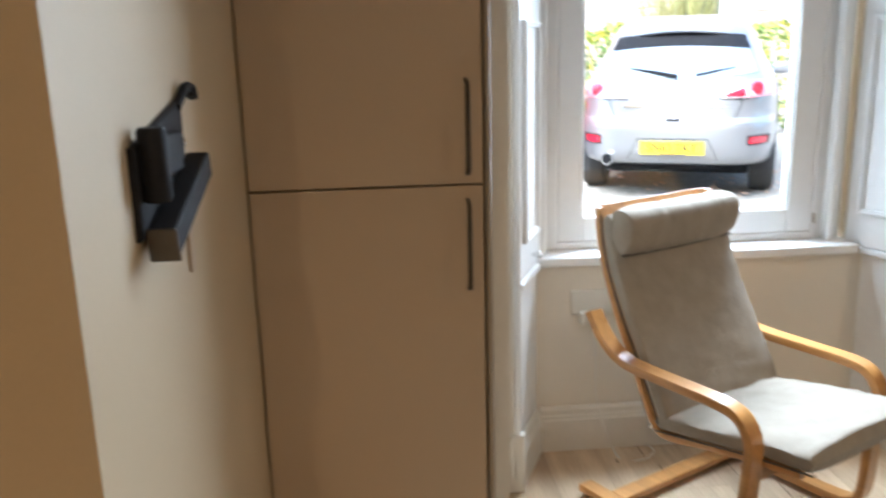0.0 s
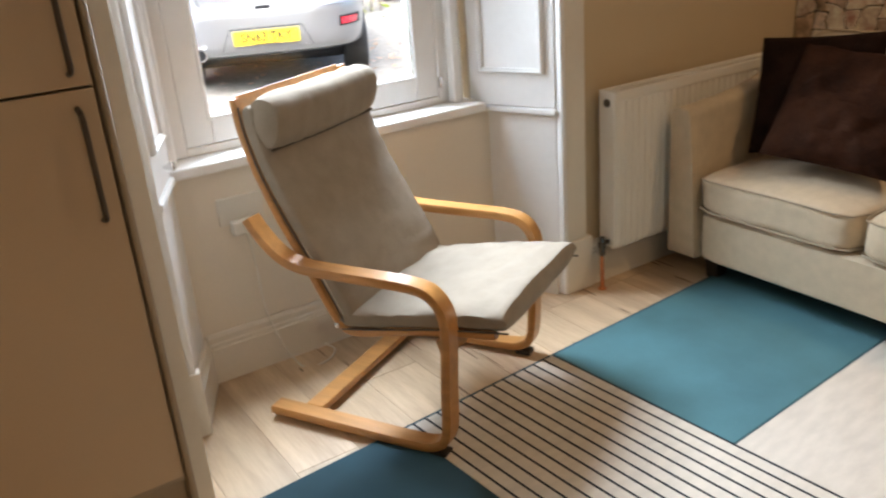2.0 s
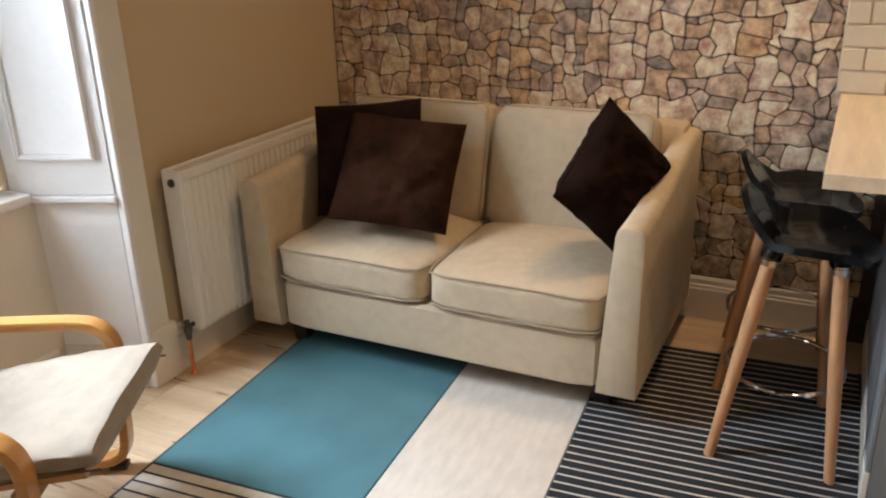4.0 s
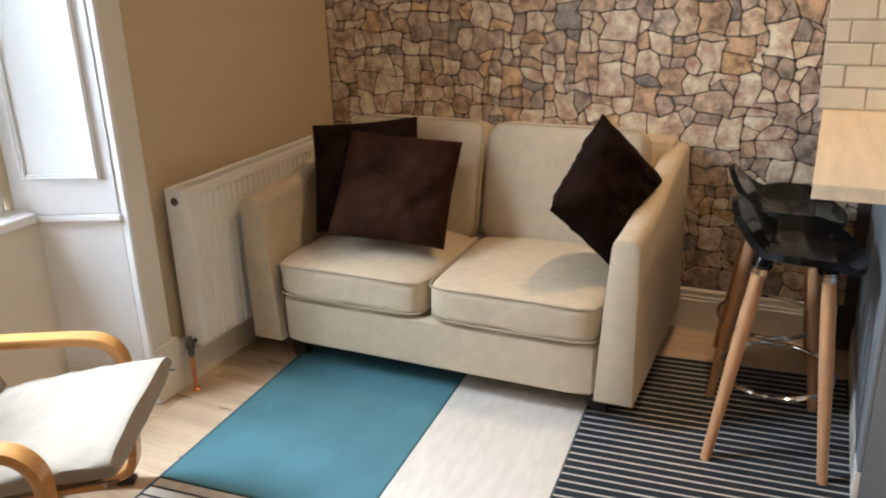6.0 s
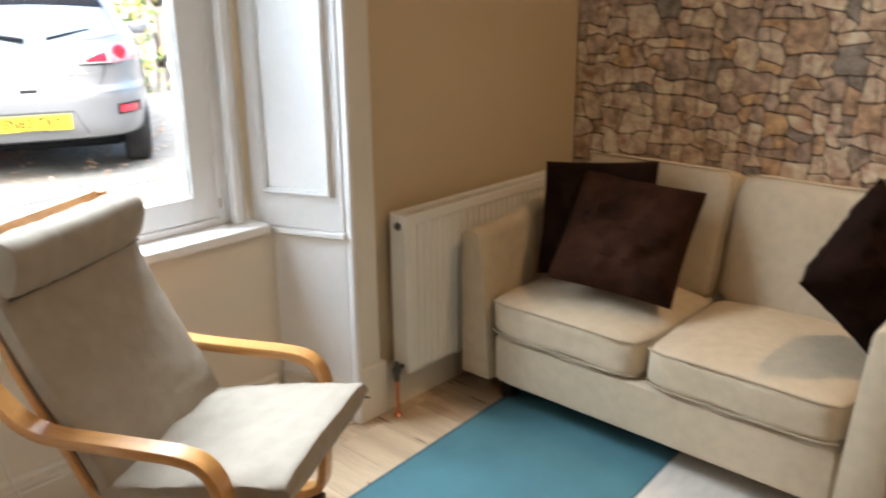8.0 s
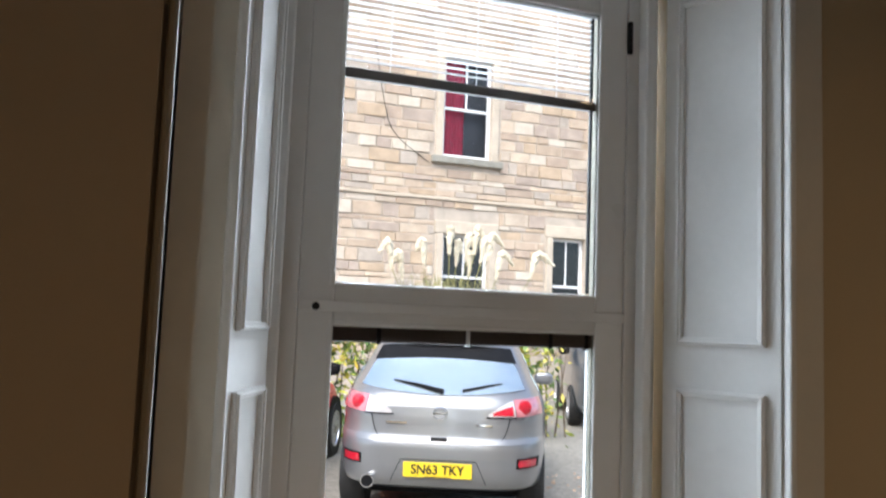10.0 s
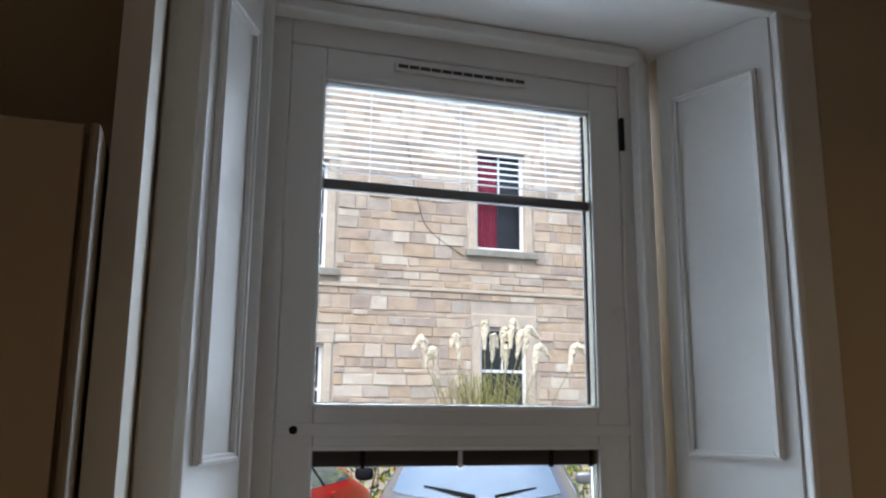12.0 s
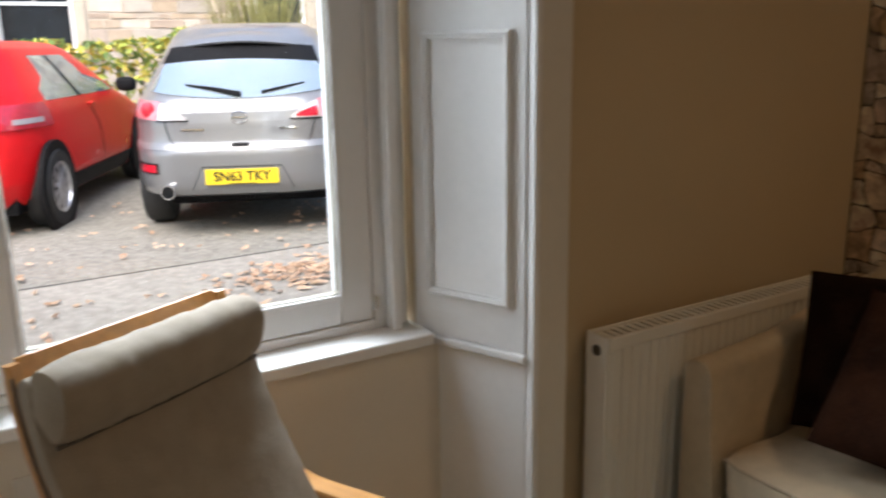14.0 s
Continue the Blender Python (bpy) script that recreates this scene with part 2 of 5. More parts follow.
LAMPRED = mat("red_lamp_lens", (0.5, 0.012, 0.03), 0.1, var=0.2, scale=30, bump=0.05, coat=0.8)
LAMPPINK = mat("pink_lamp_lens", (0.55, 0.20, 0.22), 0.1, 0.1, var=0.2, scale=30, bump=0.05, coat=0.8)
LAMPCLEAR = mat("clear_lamp_lens", (0.55, 0.52, 0.52), 0.12, 0.2, var=0.1, scale=30, bump=0.05, coat=0.8)
PLATE = mat("yellow_number_plate", (0.85, 0.62, 0.02), 0.4, var=0.03, bump=0.02)
INK = mat("black_plate_ink", (0.01, 0.01, 0.01), 0.5, var=0.1, bump=0.0)
HEDGE = palette_mat("hedge_leaf", [(0.16, 0.25, 0.05), (0.30, 0.36, 0.05), (0.44, 0.42, 0.06), (0.10, 0.17, 0.04), (0.55, 0.46, 0.07)], 0.6, island=True, bump=0.1)
TWIG = mat("hedge_twig", (0.11, 0.08, 0.05), 0.9, var=0.3, bump=0.2)
PLUME = mat("cream_pampas_plume", (0.70, 0.62, 0.46), 0.95, var=0.15, scale=30, fine=200, bump=0.6, dist=0.01)
BLADE = mat("dry_grass_blade", (0.26, 0.24, 0.08), 0.8, var=0.3, scale=6, bump=0.1)


# ---- mesh helpers ----
def part(name, bm, material, parent=None, label="", smooth=False):
    me = bpy.data.meshes.new(name)
    bm.normal_update()
    bm.to_mesh(me)
    bm.free()
    me.materials.append(material)
    if smooth:
        me.shade_smooth()
        me.set_sharp_from_angle(angle=radians(40))
    ob = new(name, me)
    if parent:
        ob.parent = parent
    if label:
        ob["label"] = label
    return ob


def thing(name, m, label, category, group="", kind=""):
    ob = new(name)
    ob.empty_display_size = 0.1
    ob.matrix_world = m
    return tagged(ob, label, category, group, kind)


def box(bm, x0, y0, z0, x1, y1, z1, bevel=0.0, seg=2):
    g = bmesh.ops.create_cube(bm, size=1, matrix=Matrix.Translation(((x0 + x1) / 2, (y0 + y1) / 2, (z0 + z1) / 2)) @ Matrix.Diagonal((abs(x1 - x0), abs(y1 - y0), abs(z1 - z0), 1)))
    if bevel:
        es = {e for v in g["verts"] for e in v.link_edges}
        bmesh.ops.bevel(bm, geom=list(es), offset=bevel, segments=seg, profile=0.5, affect="EDGES")
    return bm


def boxm(*a, **k):
    return box(bmesh.new(), *a, **k)


def prism(bm, pts, z0, z1):
    """Extrude a plan polygon (counter-clockwise) from z0 to z1."""
    lo = [bm.verts.new((x, y, z0)) for x, y in pts]
    hi = [bm.verts.new((x, y, z1)) for x, y in pts]
    bm.faces.new(lo[::-1])
    bm.faces.new(hi)
    for i in range(len(pts)):
        j = (i + 1) % len(pts)
        bm.faces.new((lo[i], lo[j], hi[j], hi[i]))
    return bm


def loft(bm, rings, close=True, caps=True):
    vs = [[bm.verts.new(p) for p in r] for r in rings]
    n = len(vs[0])
    for a, b in zip(vs, vs[1:]):
        for i in range(n if close else n - 1):
            j = (i + 1) % n
            bm.faces.new((a[i], a[j], b[j], b[i]))
    if caps and close:
        bm.faces.new(vs[0][::-1])
        bm.faces.new(vs[-1])
    bmesh.ops.recalc_face_normals(bm, faces=bm.faces)
    return bm


def smooth_path(pts, steps=8):
    """Catmull-Rom through the points."""
    pts = [Vector(p) for p in pts]
    ext = [pts[0] * 2 - pts[1]] + pts + [pts[-1] * 2 - pts[-2]]
    out = []
    for i in range(1, len(ext) - 2):
        p0, p1, p2, p3 = ext[i - 1:i + 3]
        for k in range(steps):
            t = k / steps
            out.append(0.5 * (2 * p1 + (p2 - p0) * t + (2 * p0 - 5 * p1 + 4 * p2 - p3) * t * t + (3 * p1 - p0 - 3 * p2 + p3) * t ** 3))
    out.append(pts[-1])
    return out


def tube(bm, pts, r, n=10, closed=False):
    pts = [Vector(p) for p in pts]
    rings, up = [], Vector((0.123, 0.31, 0.95)).normalized()
    for i, p in enumerate(pts):
        if closed:
            d = (pts[(i + 1) % len(pts)] - pts[i - 1]).normalized()
        else:
            d = (pts[min(i + 1, len(pts) - 1)] - pts[max(i - 1, 0)]).normalized()
        a = d.cross(up).normalized()
        b = d.cross(a).normalized()
        rad = r[i] if isinstance(r, (list, tuple)) else r
        rings.append([p + (a * math.cos(q) + b * math.sin(q)) * rad for q in [2 * math.pi * k / n for k in range(n)]])
    if closed:
        rings.append(rings[0])
        loft(bm, rings, caps=False)
        bmesh.ops.remove_doubles(bm, verts=bm.verts, dist=1e-5)
        return bm
    return loft(bm, rings)


def ribbon(bm, profile, x0, x1, thick):
    """A bent board: a side-view line of (y, z) given a thickness, x0 to x1 wide."""
    pts = [Vector((0, y, z)) for y, z in profile]
    rings = []
    for i, p in enumerate(pts):
        d = (pts[min(i + 1, len(pts) - 1)] - pts[max(i - 1, 0)]).normalized()
        nrm = Vector((0, -d.z, d.y)) * thick / 2
        c = 0.003
        a, b = p + nrm, p - nrm
        rings.append([(x0 + c, a.y, a.z), (x1 - c, a.y, a.z), (x1, a.y * .8 + b.y * .2, a.z * .8 + b.z * .2), (x1, a.y * .2 + b.y * .8, a.z * .2 + b.z * .8),
                      (x1 - c, b.y, b.z), (x0 + c, b.y, b.z), (x0, a.y * .2 + b.y * .8, a.z * .2 + b.z * .8), (x0, a.y * .8 + b.y * .2, a.z * .8 + b.z * .2)])
    return loft(bm, rings)


def pad(bm, w, d, h, n=5.0, crown=0.0, cuts=18, wrinkle=0.0, seed=0):
    """A stuffed cushion: a soft-edged block w x d x h round the origin, its faces crowned."""
    bmesh.ops.create_cube(bm, size=2)
    bmesh.ops.subdivide_edges(bm, edges=bm.edges[:], cuts=cuts, use_grid_fill=True)
    for v in bm.verts:
        x, y, z = v.co
        L = (abs(x) ** n + abs(y) ** n + abs(z) ** n) ** (1 / n)
        x, y, z = x / L, y / L, z / L
        swell = (1 - x * x) * (1 - y * y)
        px, py, pz = x * w / 2, y * d / 2, z * (h / 2 + crown * swell)
        if wrinkle:
            q = noise.noise(Vector((px * 7 + seed, py * 7, pz * 7))) + 0.5 * noise.noise(Vector((px * 19, py * 19 + seed, pz * 19)))
            px, py, pz = px + wrinkle * q * x, py + wrinkle * q * y, pz + wrinkle * q * (1 if z > 0 else -1) * 0.6
        v.co = (px, py, pz)
    return bm


def pillow(bm, w, h, t, cuts=20, seed=0):
    """A square scatter cushion in the xz plane: pointed corners, thick middle."""
    for side in (1, -1):
        g = bmesh.ops.create_grid(bm, x_segments=cuts, y_segments=cuts, size=1)
        for v in g["verts"]:
            u, q = v.co.x, v.co.y
            pin = 1 - 0.035 * ((1 - u * u) * abs(q) ** 3 + (1 - q * q) * abs(u) ** 3)
            puff = max(0.0, (1 - u ** 4) * (1 - q ** 4)) ** 0.6
            k = noise.noise(Vector((u * 2.1 + seed, q * 2.1, side))) * 0.30 + noise.noise(Vector((u * 5, q * 5 + seed, side))) * 0.16 - 0.22 * abs(noise.noise(Vector((u * 3.2 + q * 2.0, q * 7 - seed, side)))) ** 0.6
            v.co = (u * w / 2 * pin, side * (t / 2 * puff * (1 + k) + 0.002), q * h / 2 * pin)
    bmesh.ops.remove_doubles(bm, verts=bm.verts, dist=0.006)
    bmesh.ops.recalc_face_normals(bm, faces=bm.faces)
    return bm


def lathe(bm, prof, n=24, m=None):
    rings = [[(r * math.cos(2 * math.pi * k / n), r * math.sin(2 * math.pi * k / n), z) for k in range(n)] for r, z in prof]
    loft(bm, rings)
    if m:
        bmesh.ops.transform(bm, matrix=m, verts=bm.verts)
    return bm


def setting(name, bm, material, label, category="wall", smooth=False):
    return tagged(part(name, bm, material, None, label, smooth), category=category, kind="structure")


# ---- the room ----
STONE_X, TOP, FL = 3.765, 3.05, -0.028  # FL: the level of the finished floor
setting("wall_window_1", prism(bmesh.new(), [(-1.7, 2.82), (1.018, 2.82), (1.14, 3.10), (1.14, 3.46), (-1.7, 3.46)], FL - 0.05, TOP), BEIGE, "beige painted wall beside the window recess")
setting("wall_window_2", prism(bmesh.new(), [(2.44, 2.82), (3.9, 2.82), (3.9, 3.46), (2.285, 3.46), (2.305, 3.15)], FL - 0.05, TOP), BEIGE, "beige painted wall behind the radiator")
setting("wall_window_3", prism(bmesh.new(), [(1.018, 2.82), (2.44, 2.82), (2.305, 3.15), (2.285, 3.46), (1.14, 3.46), (1.14, 3.10)], 2.766, TOP), WHITE, "white painted head of the window recess")
setting("wall_apron", boxm(1.08, 3.08, FL - 0.05, 2.34, 3.46, 0.665), PALE, "pale painted wall under the window sill")
setting("wall_left", prism(bmesh.new(), [(-1.7, 1.21), (0.275, 1.21), (0.275, 2.50), (0.12, 2.50), (0.12, 1.35), (-1.7, 1.35)], FL - 0.05, TOP), BEIGE, "beige painted wall carrying a television bracket")
# unseen closing walls, their colour darkened to weaken the room's fill light
setting("wall_far_left", boxm(-1.85, -2.2, FL - 0.05, -1.7, 3.46, TOP), SHADE, "unseen closing wall, darkened to cut bounce light")
setting("wall_back", boxm(-1.85, -2.35, FL - 0.05, 3.95, -2.2, TOP), SHADE, "unseen closing wall, darkened to cut bounce light")
setting("ceiling", boxm(-1.85, -2.35, TOP, 3.95, 3.46, TOP + 0.15), CEIL, "unseen ceiling, white greyed to cut bounce light", "ceiling")
floor = setting("floor", boxm(-1.85, -2.35, FL - 0.12, 3.95, 3.46, FL - 0.004), KNOT, "light oak plank floor with dark knots", "floor")
stone_wall = setting("wall_stone", boxm(STONE_X, -2.2, FL - 0.05, 3.95, 2.82, TOP), MORTAR, "wall papered with a rubble stone pattern in beige and grey")
setting("wall_cupboard_return", boxm(0.893, 2.46, FL - 0.05, 0.940, 2.82, TOP), TRIM, "narrow cream wall return beside the tall cupboard")


def skirting(name, x0, y0, x1, y1, nx, ny, h=0.178):
    """A moulded skirting board from one point to another, facing (nx, ny)."""
    prof = [(0, 0), (0.02, 0), (0.02, h - 0.05), (0.016, h - 0.045), (0.016, h - 0.035), (0.012, h - 0.03), (0.012, h - 0.012), (0.005, h), (0, h)]
    rings = [[(x + nx * a, y + ny * a, FL + b) for a, b in prof] for x, y in ((x0, y0), (x1, y1))]
    return setting(name, loft(bmesh.new(), rings), TRIM, "off-white moulded skirting board", "skirting")


skirting("baseboard_1", 2.555, 2.819, 3.745, 2.819, 0, -1)
skirting("baseboard_2", 3.764, 2.80, 3.764, 0.62, -1, 0)
skirting("baseboard_3", 1.15, 3.079, 2.29, 3.079, 0, -1, 0.17)
d = Vector((0.122, 0.28, 0)).normalized()
skirting("baseboard_4", 1.03, 2.83, 1.137, 3.066, d.y, -d.x, 0.17)
skirting("baseboard_5", 2.435, 2.83, 2.327, 3.075, -0.925, -0.379, 0.17)


def architrave(name, x0, x1, z0, z1, upright=True):
    t = thing(name, pose(0, 0, 0), "off-white painted window architrave", "trim", kind="structure")
    part("board", boxm(x0, 2.80, z0, x1, 2.822, z1, bevel=0.004), TRIM, t)
    inner = x1 if x1 < 1.5 else x0
    if upright:
        part("bead", boxm(inner - 0.011, 2.794, z0, inner + 0.011, 2.835, z1, bevel=0.006), WHITE, t)
        part("plinth_block", boxm(x0 - 0.006, 2.788, FL, x1 + 0.022, 2.824, 0.18, bevel=0.005), TRIM, t)
    else:
        part("bead", boxm(x0, 2.794, z0 - 0.01, x1, 2.835, z0 + 0.012, bevel=0.006), WHITE, t)
    return t


architrave("trim_1", 0.945, 1.022, FL, 2.764)
architrave("trim_2", 2.443, 2.548, FL, 2.764)
architrave("trim_3", 0.945, 2.548, 2.764, 2.845, upright=False)


def shutter(name, p0, p1, side, label):
    """A white panelled lining from the room edge p0 to the window edge p1: board, two moulded panels, dado rail."""
    p0, p1 = Vector((*p0, 0)), Vector((*p1, 0))
    along = (p1 - p0).normalized()
    out = Vector((-along.y, along.x, 0)) * side
    L = (p1 - p0).length
    m = Matrix(((along.x, out.x, 0, p0.x), (along.y, out.y, 0, p0.y), (0, 0, 1, 0), (0, 0, 0, 1)))
    t = thing(name, Matrix.Identity(4), label, "shutter", "window shutters", "structure")

    def add(nm, bm):
        bmesh.ops.transform(bm, matrix=m, verts=bm.verts)
        bmesh.ops.recalc_face_normals(bm, faces=bm.faces)
        return part(nm, bm, WHITE, t)

    add("board", boxm(0.006, 0.0, 0.69, L, 0.014, 2.764, bevel=0.002))
    add("lower_board", boxm(0.006, 0.0, FL, L, 0.008, 0.664, bevel=0.002))
    add("dado_rail", boxm(0.0, 0.0, 0.664, L, 0.026, 0.688, bevel=0.006))
    s0, s1 = 0.045, L - 0.045
    for z0, z1 in ((0.807, 1.494), (1.618, 2.62)):
        bm = bmesh.new()
        for w, hgt, off in ((0.020, 0.026, 0.0), (0.008, 0.031, 0.004)):
            a0, a1, b0, b1 = s0 + off, s1 - off, z0 + off, z1 - off
            box(bm, a0, 0.013, b0, a0 + w, hgt, b1, bevel=0.003)
            box(bm, a1 - w, 0.013, b0, a1, hgt, b1, bevel=0.003)
            box(bm, a0 + w, 0.013, b0, a1 - w, hgt - 0.0005, b0 + w, bevel=0.003)
            box(bm, a0 + w, 0.013, b1 - w, a1 - w, hgt - 0.0005, b1, bevel=0.003)
        add("panel_moulding", bm)
    return t, add


sh, _ = shutter("window_shutter", (2.44, 2.82), (2.305, 3.15), 1, "white painted panelled window shutter lining")
sh, add = shutter("window_shutter", (1.018, 2.82), (1.14, 3.10), -1, "white painted panelled window shutter lining with a knob")
part("knob", lathe(bmesh.new(), [(0.004, 0), (0.007, 0.004), (0.007, 0.012), (0.014, 0.02), (0.015, 0.028), (0.008, 0.034), (0.001, 0.035)], 16,
                   pose(1.10, 2.965, 0.745, 0, 90, -25)), CHROME, sh, "small chrome knob", True)
setting("window_sill", boxm(1.118, 3.055, 0.67, 2.30, 3.20, 0.704, bevel=0.006), WHITE, "white painted window sill board", "sill")

# the window: two framed sashes with blinds between the panes
win = thing("window_1", pose(0, 0, 0), "white plastic double-glazed window in two lights", "window", kind="structure")
bm = bmesh.new()
box(bm, 1.141, 3.175, 0.704, 1.232, 3.25, 2.764, bevel=0.004)
box(bm, 2.180, 3.175, 0.704, 2.284, 3.25, 2.764, bevel=0.004)
box(bm, 1.232, 3.175, 2.669, 2.180, 3.25, 2.764, bevel=0.004)
box(bm, 1.232, 3.175, 0.704, 2.180, 3.25, 0.73, bevel=0.004)
part("outer_frame", bm, UPVC, win)
part("staff_bead", boxm(2.215, 3.13, 0.704, 2.245, 3.176, 2.764, bevel=0.006), WHITE, win)
part("staff_bead", boxm(1.145, 3.11, 0.704, 1.18, 3.176, 2.764, bevel=0.006), WHITE, win)
part("head_bead", boxm(1.18, 3.11, 2.73, 2.215, 3.176, 2.764, bevel=0.006), WHITE, win)
GX0, GX1 = 1.325, 2.085


def sash(name, z0, z1, g0, g1):
    s = part(name, bmesh.new(), UPVC, win)
    bm = bmesh.new()
    for a in ((1.233, z0, GX0, z1), (GX1, z0, 2.179, z1), (GX0, z0, GX1, g0), (GX0, g1, GX1, z1)):
        box(bm, a[0], 3.18, a[1], a[2], 3.216, a[3], bevel=0.005)
    bm.to_mesh(s.data)
    bm.free()
    bm = bmesh.new()
    for a in ((GX0 - 0.012, g0 - 0.012, GX0, g1 + 0.012), (GX1, g0 - 0.012, GX1 + 0.012, g1 + 0.012), (GX0, g0 - 0.012, GX1, g0), (GX0, g1, GX1, g1 + 0.012)):
        box(bm, a[0], 3.1765, a[1], a[2], 3.187, a[3], bevel=0.003)
    part("glazing_bead", bm, UPVC, s)
    bm = bmesh.new()
    for a in ((GX0, g0, GX0 + 0.003, g1), (GX1 - 0.003, g0, GX1, g1), (GX0 + 0.003, g0, GX1 - 0.003, g0 + 0.003), (GX0 + 0.003, g1 - 0.003, GX1 - 0.003, g1)):
        box(bm, a[0], 3.1885, a[1], a[2], 3.2095, a[3])
    part("glazing_spacer", bm, SILLGREY, s, "grey spacer strip between the panes")
    for y in (3.184, 3.210):
        g = part("pane", boxm(GX0, y, g0, GX1, y + 0.004, g1), CLEAR, s)
        g.visible_shadow = False
    return s


up = sash("upper_sash", 1.686, 2.668, 1.745, 2.577)
low = sash("lower_sash", 0.731, 1.682, 0.817, 1.634)
part("transom_cover", boxm(1.233, 3.172, 1.669, 2.179, 3.182, 1.698, bevel=0.003), UPVC, win)
vent = part("trickle_vent", boxm(1.505, 3.163, 2.624, 1.885, 3.181, 2.648, bevel=0.005), UPVC, up, "slotted trickle vent")
for k in range(12):
    part("slot", boxm(1.515 + k * 0.0305, 3.1615, 2.630, 1.542 + k * 0.0305, 3.1638, 2.640), BLINDRAIL, vent)
part("hinge", boxm(2.178, 3.168, 2.47, 2.192, 3.182, 2.57, bevel=0.003), BLACKMATT, up)
part("hinge", boxm(2.178, 3.168, 0.76, 2.190, 3.182, 0.80, bevel=0.003), CHROME, low)
part("screw_cap", lathe(bmesh.new(), [(0.010, 0), (0.010, 0.004), (0.004, 0.008)], 12, pose(1.277, 3.172, 1.682, 90, 0, 0)), BLACKMATT, win)
# blinds: the upper one half let down, the lower one drawn up
bl = thing("venetian_blind", pose(0, 3.199, 0), "white slatted blind let down a third of the window", "blind", "window blinds")
slat = None
z = 2.566
while z > 2.322:
    if slat is None:
        slat = part("slat", ribbon(bmesh.new(), [(-0.007, -0.002), (0, 0.0), (0.007, -0.002)], GX0 + 0.006, GX1 - 0.02, 0.0009), SLAT, bl)
        slat.location = (0, 0, z)
    else:
        s = slat.copy()
        scene.collection.objects.link(s)
        s.location = (0, 0, z)
    z -= 0.0175
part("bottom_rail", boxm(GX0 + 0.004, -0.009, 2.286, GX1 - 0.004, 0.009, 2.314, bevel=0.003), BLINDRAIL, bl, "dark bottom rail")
part("headrail", boxm(GX0 + 0.004, -0.009, 2.567, GX1 - 0.004, 0.009, 2.577, bevel=0.002), SLAT, bl)
for x in (1.45, 1.70, 1.95):
    part("ladder_cord", tube(bmesh.new(), [(x, -0.008, 2.57), (x, -0.008, 2.31)], 0.0011, 6), SLAT, bl)
part("tilt_track", boxm(GX1 - 0.02, -0.006, 1.75, GX1 - 0.012, 0.006, 2.57, bevel=0.002), BLACKMATT, bl)
bl = thing("venetian_blind", pose(0, 3.199, 0), "slatted blind drawn up into a dark stack", "blind", "window blinds")
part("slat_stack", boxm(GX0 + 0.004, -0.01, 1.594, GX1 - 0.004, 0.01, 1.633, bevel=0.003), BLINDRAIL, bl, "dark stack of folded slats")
for x in (1.45, 1.70, 1.95, 2.065):
    part("clip", boxm(x - 0.006, -0.0125, 1.590, x + 0.006, 0.0, 1.633, bevel=0.002), SLAT if x == 1.70 else BLACKMATT, bl)
part("tilt_track", boxm(GX1 - 0.014, -0.006, 0.826, GX1 - 0.009, 0.006, 1.593, bevel=0.002), SLAT, bl)

# wall sockets
soc = thing("wall_socket", pose(1.335, 3.08, 0.535), "white double socket with a plug-in box under the sill", "socket")
part("plate", boxm(-0.075, -0.01, -0.045, 0.075, 0.0, 0.045, bevel=0.004), SOCKET, soc)
part("adaptor", boxm(-0.045, -0.045, -0.075, 0.045, -0.009, -0.03, bevel=0.006), SOCKET, soc, "white plug-in box")
part("cable", tube(bmesh.new(), smooth_path([(0.0, -0.03, -0.075), (0.01, -0.035, -0.2), (0.02, -0.04, -0.38), (0.08, -0.10, -0.556), (0.16, -0.13, -0.559), (0.22, -0.08, -0.557), (0.20, -0.04, -0.54)]), 0.003, 8), SOCKET, soc, "white cable hanging to the floor")

# ---- tall kitchen cupboard ----
cab = thing("tall_cupboard", pose(0.303, 2.385, 0), "tall taupe kitchen cupboard with two doors and dark handles", "cupboard")
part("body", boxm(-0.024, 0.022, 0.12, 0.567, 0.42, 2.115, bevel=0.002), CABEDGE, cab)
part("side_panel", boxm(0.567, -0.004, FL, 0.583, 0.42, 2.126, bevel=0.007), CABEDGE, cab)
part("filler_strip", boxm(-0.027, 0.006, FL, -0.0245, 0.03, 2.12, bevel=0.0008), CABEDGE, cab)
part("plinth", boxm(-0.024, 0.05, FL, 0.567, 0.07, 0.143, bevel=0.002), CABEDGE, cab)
for z0, z1, h0, h1 in ((0.147, 1.080, 0.812, 1.044), (1.086, 2.122, 1.112, 1.342)):
    dr = part("door", boxm(-0.022, 0.0, z0, 0.56, 0.02, z1, bevel=0.002), CABINET, cab)
    bm = bmesh.new()
    tube(bm, smooth_path([(0.522, 0.0, h0), (0.522, -0.026, h0 + 0.008), (0.522, -0.030, h0 + 0.03), (0.522, -0.031, (h0 + h1) / 2), (0.522, -0.030, h1 - 0.03), (0.522, -0.026, h1 - 0.008), (0.522, 0.0, h1)], 5), 0.0062, 8)
    part("handle", bm, GUNMETAL, dr, "dark bronze bow handle", True)

# ---- television bracket on the wall ----
br = thing("tv_bracket", pose(0.275, 1.61, 1.262), "black metal television bracket on the wall", "bracket")
part("wall_plate", loft(bmesh.new(), [[(x, -0.17 + g, -0.085 + g), (x, -0.06, -0.085 + g), (x, 0.12 - g, -0.005), (x, 0.12 - g, 0.088 - g), (x, -0.17 + g, 0.040 - g)] for x, g in ((0.0, 0.0), (0.007, 0.0), (0.010, 0.003))]), BLACKMATT, br)
part("swing_arm", boxm(0.010, -0.155, -0.012, 0.030, 0.02, 0.046, bevel=0.005), BLACKMATT, br)
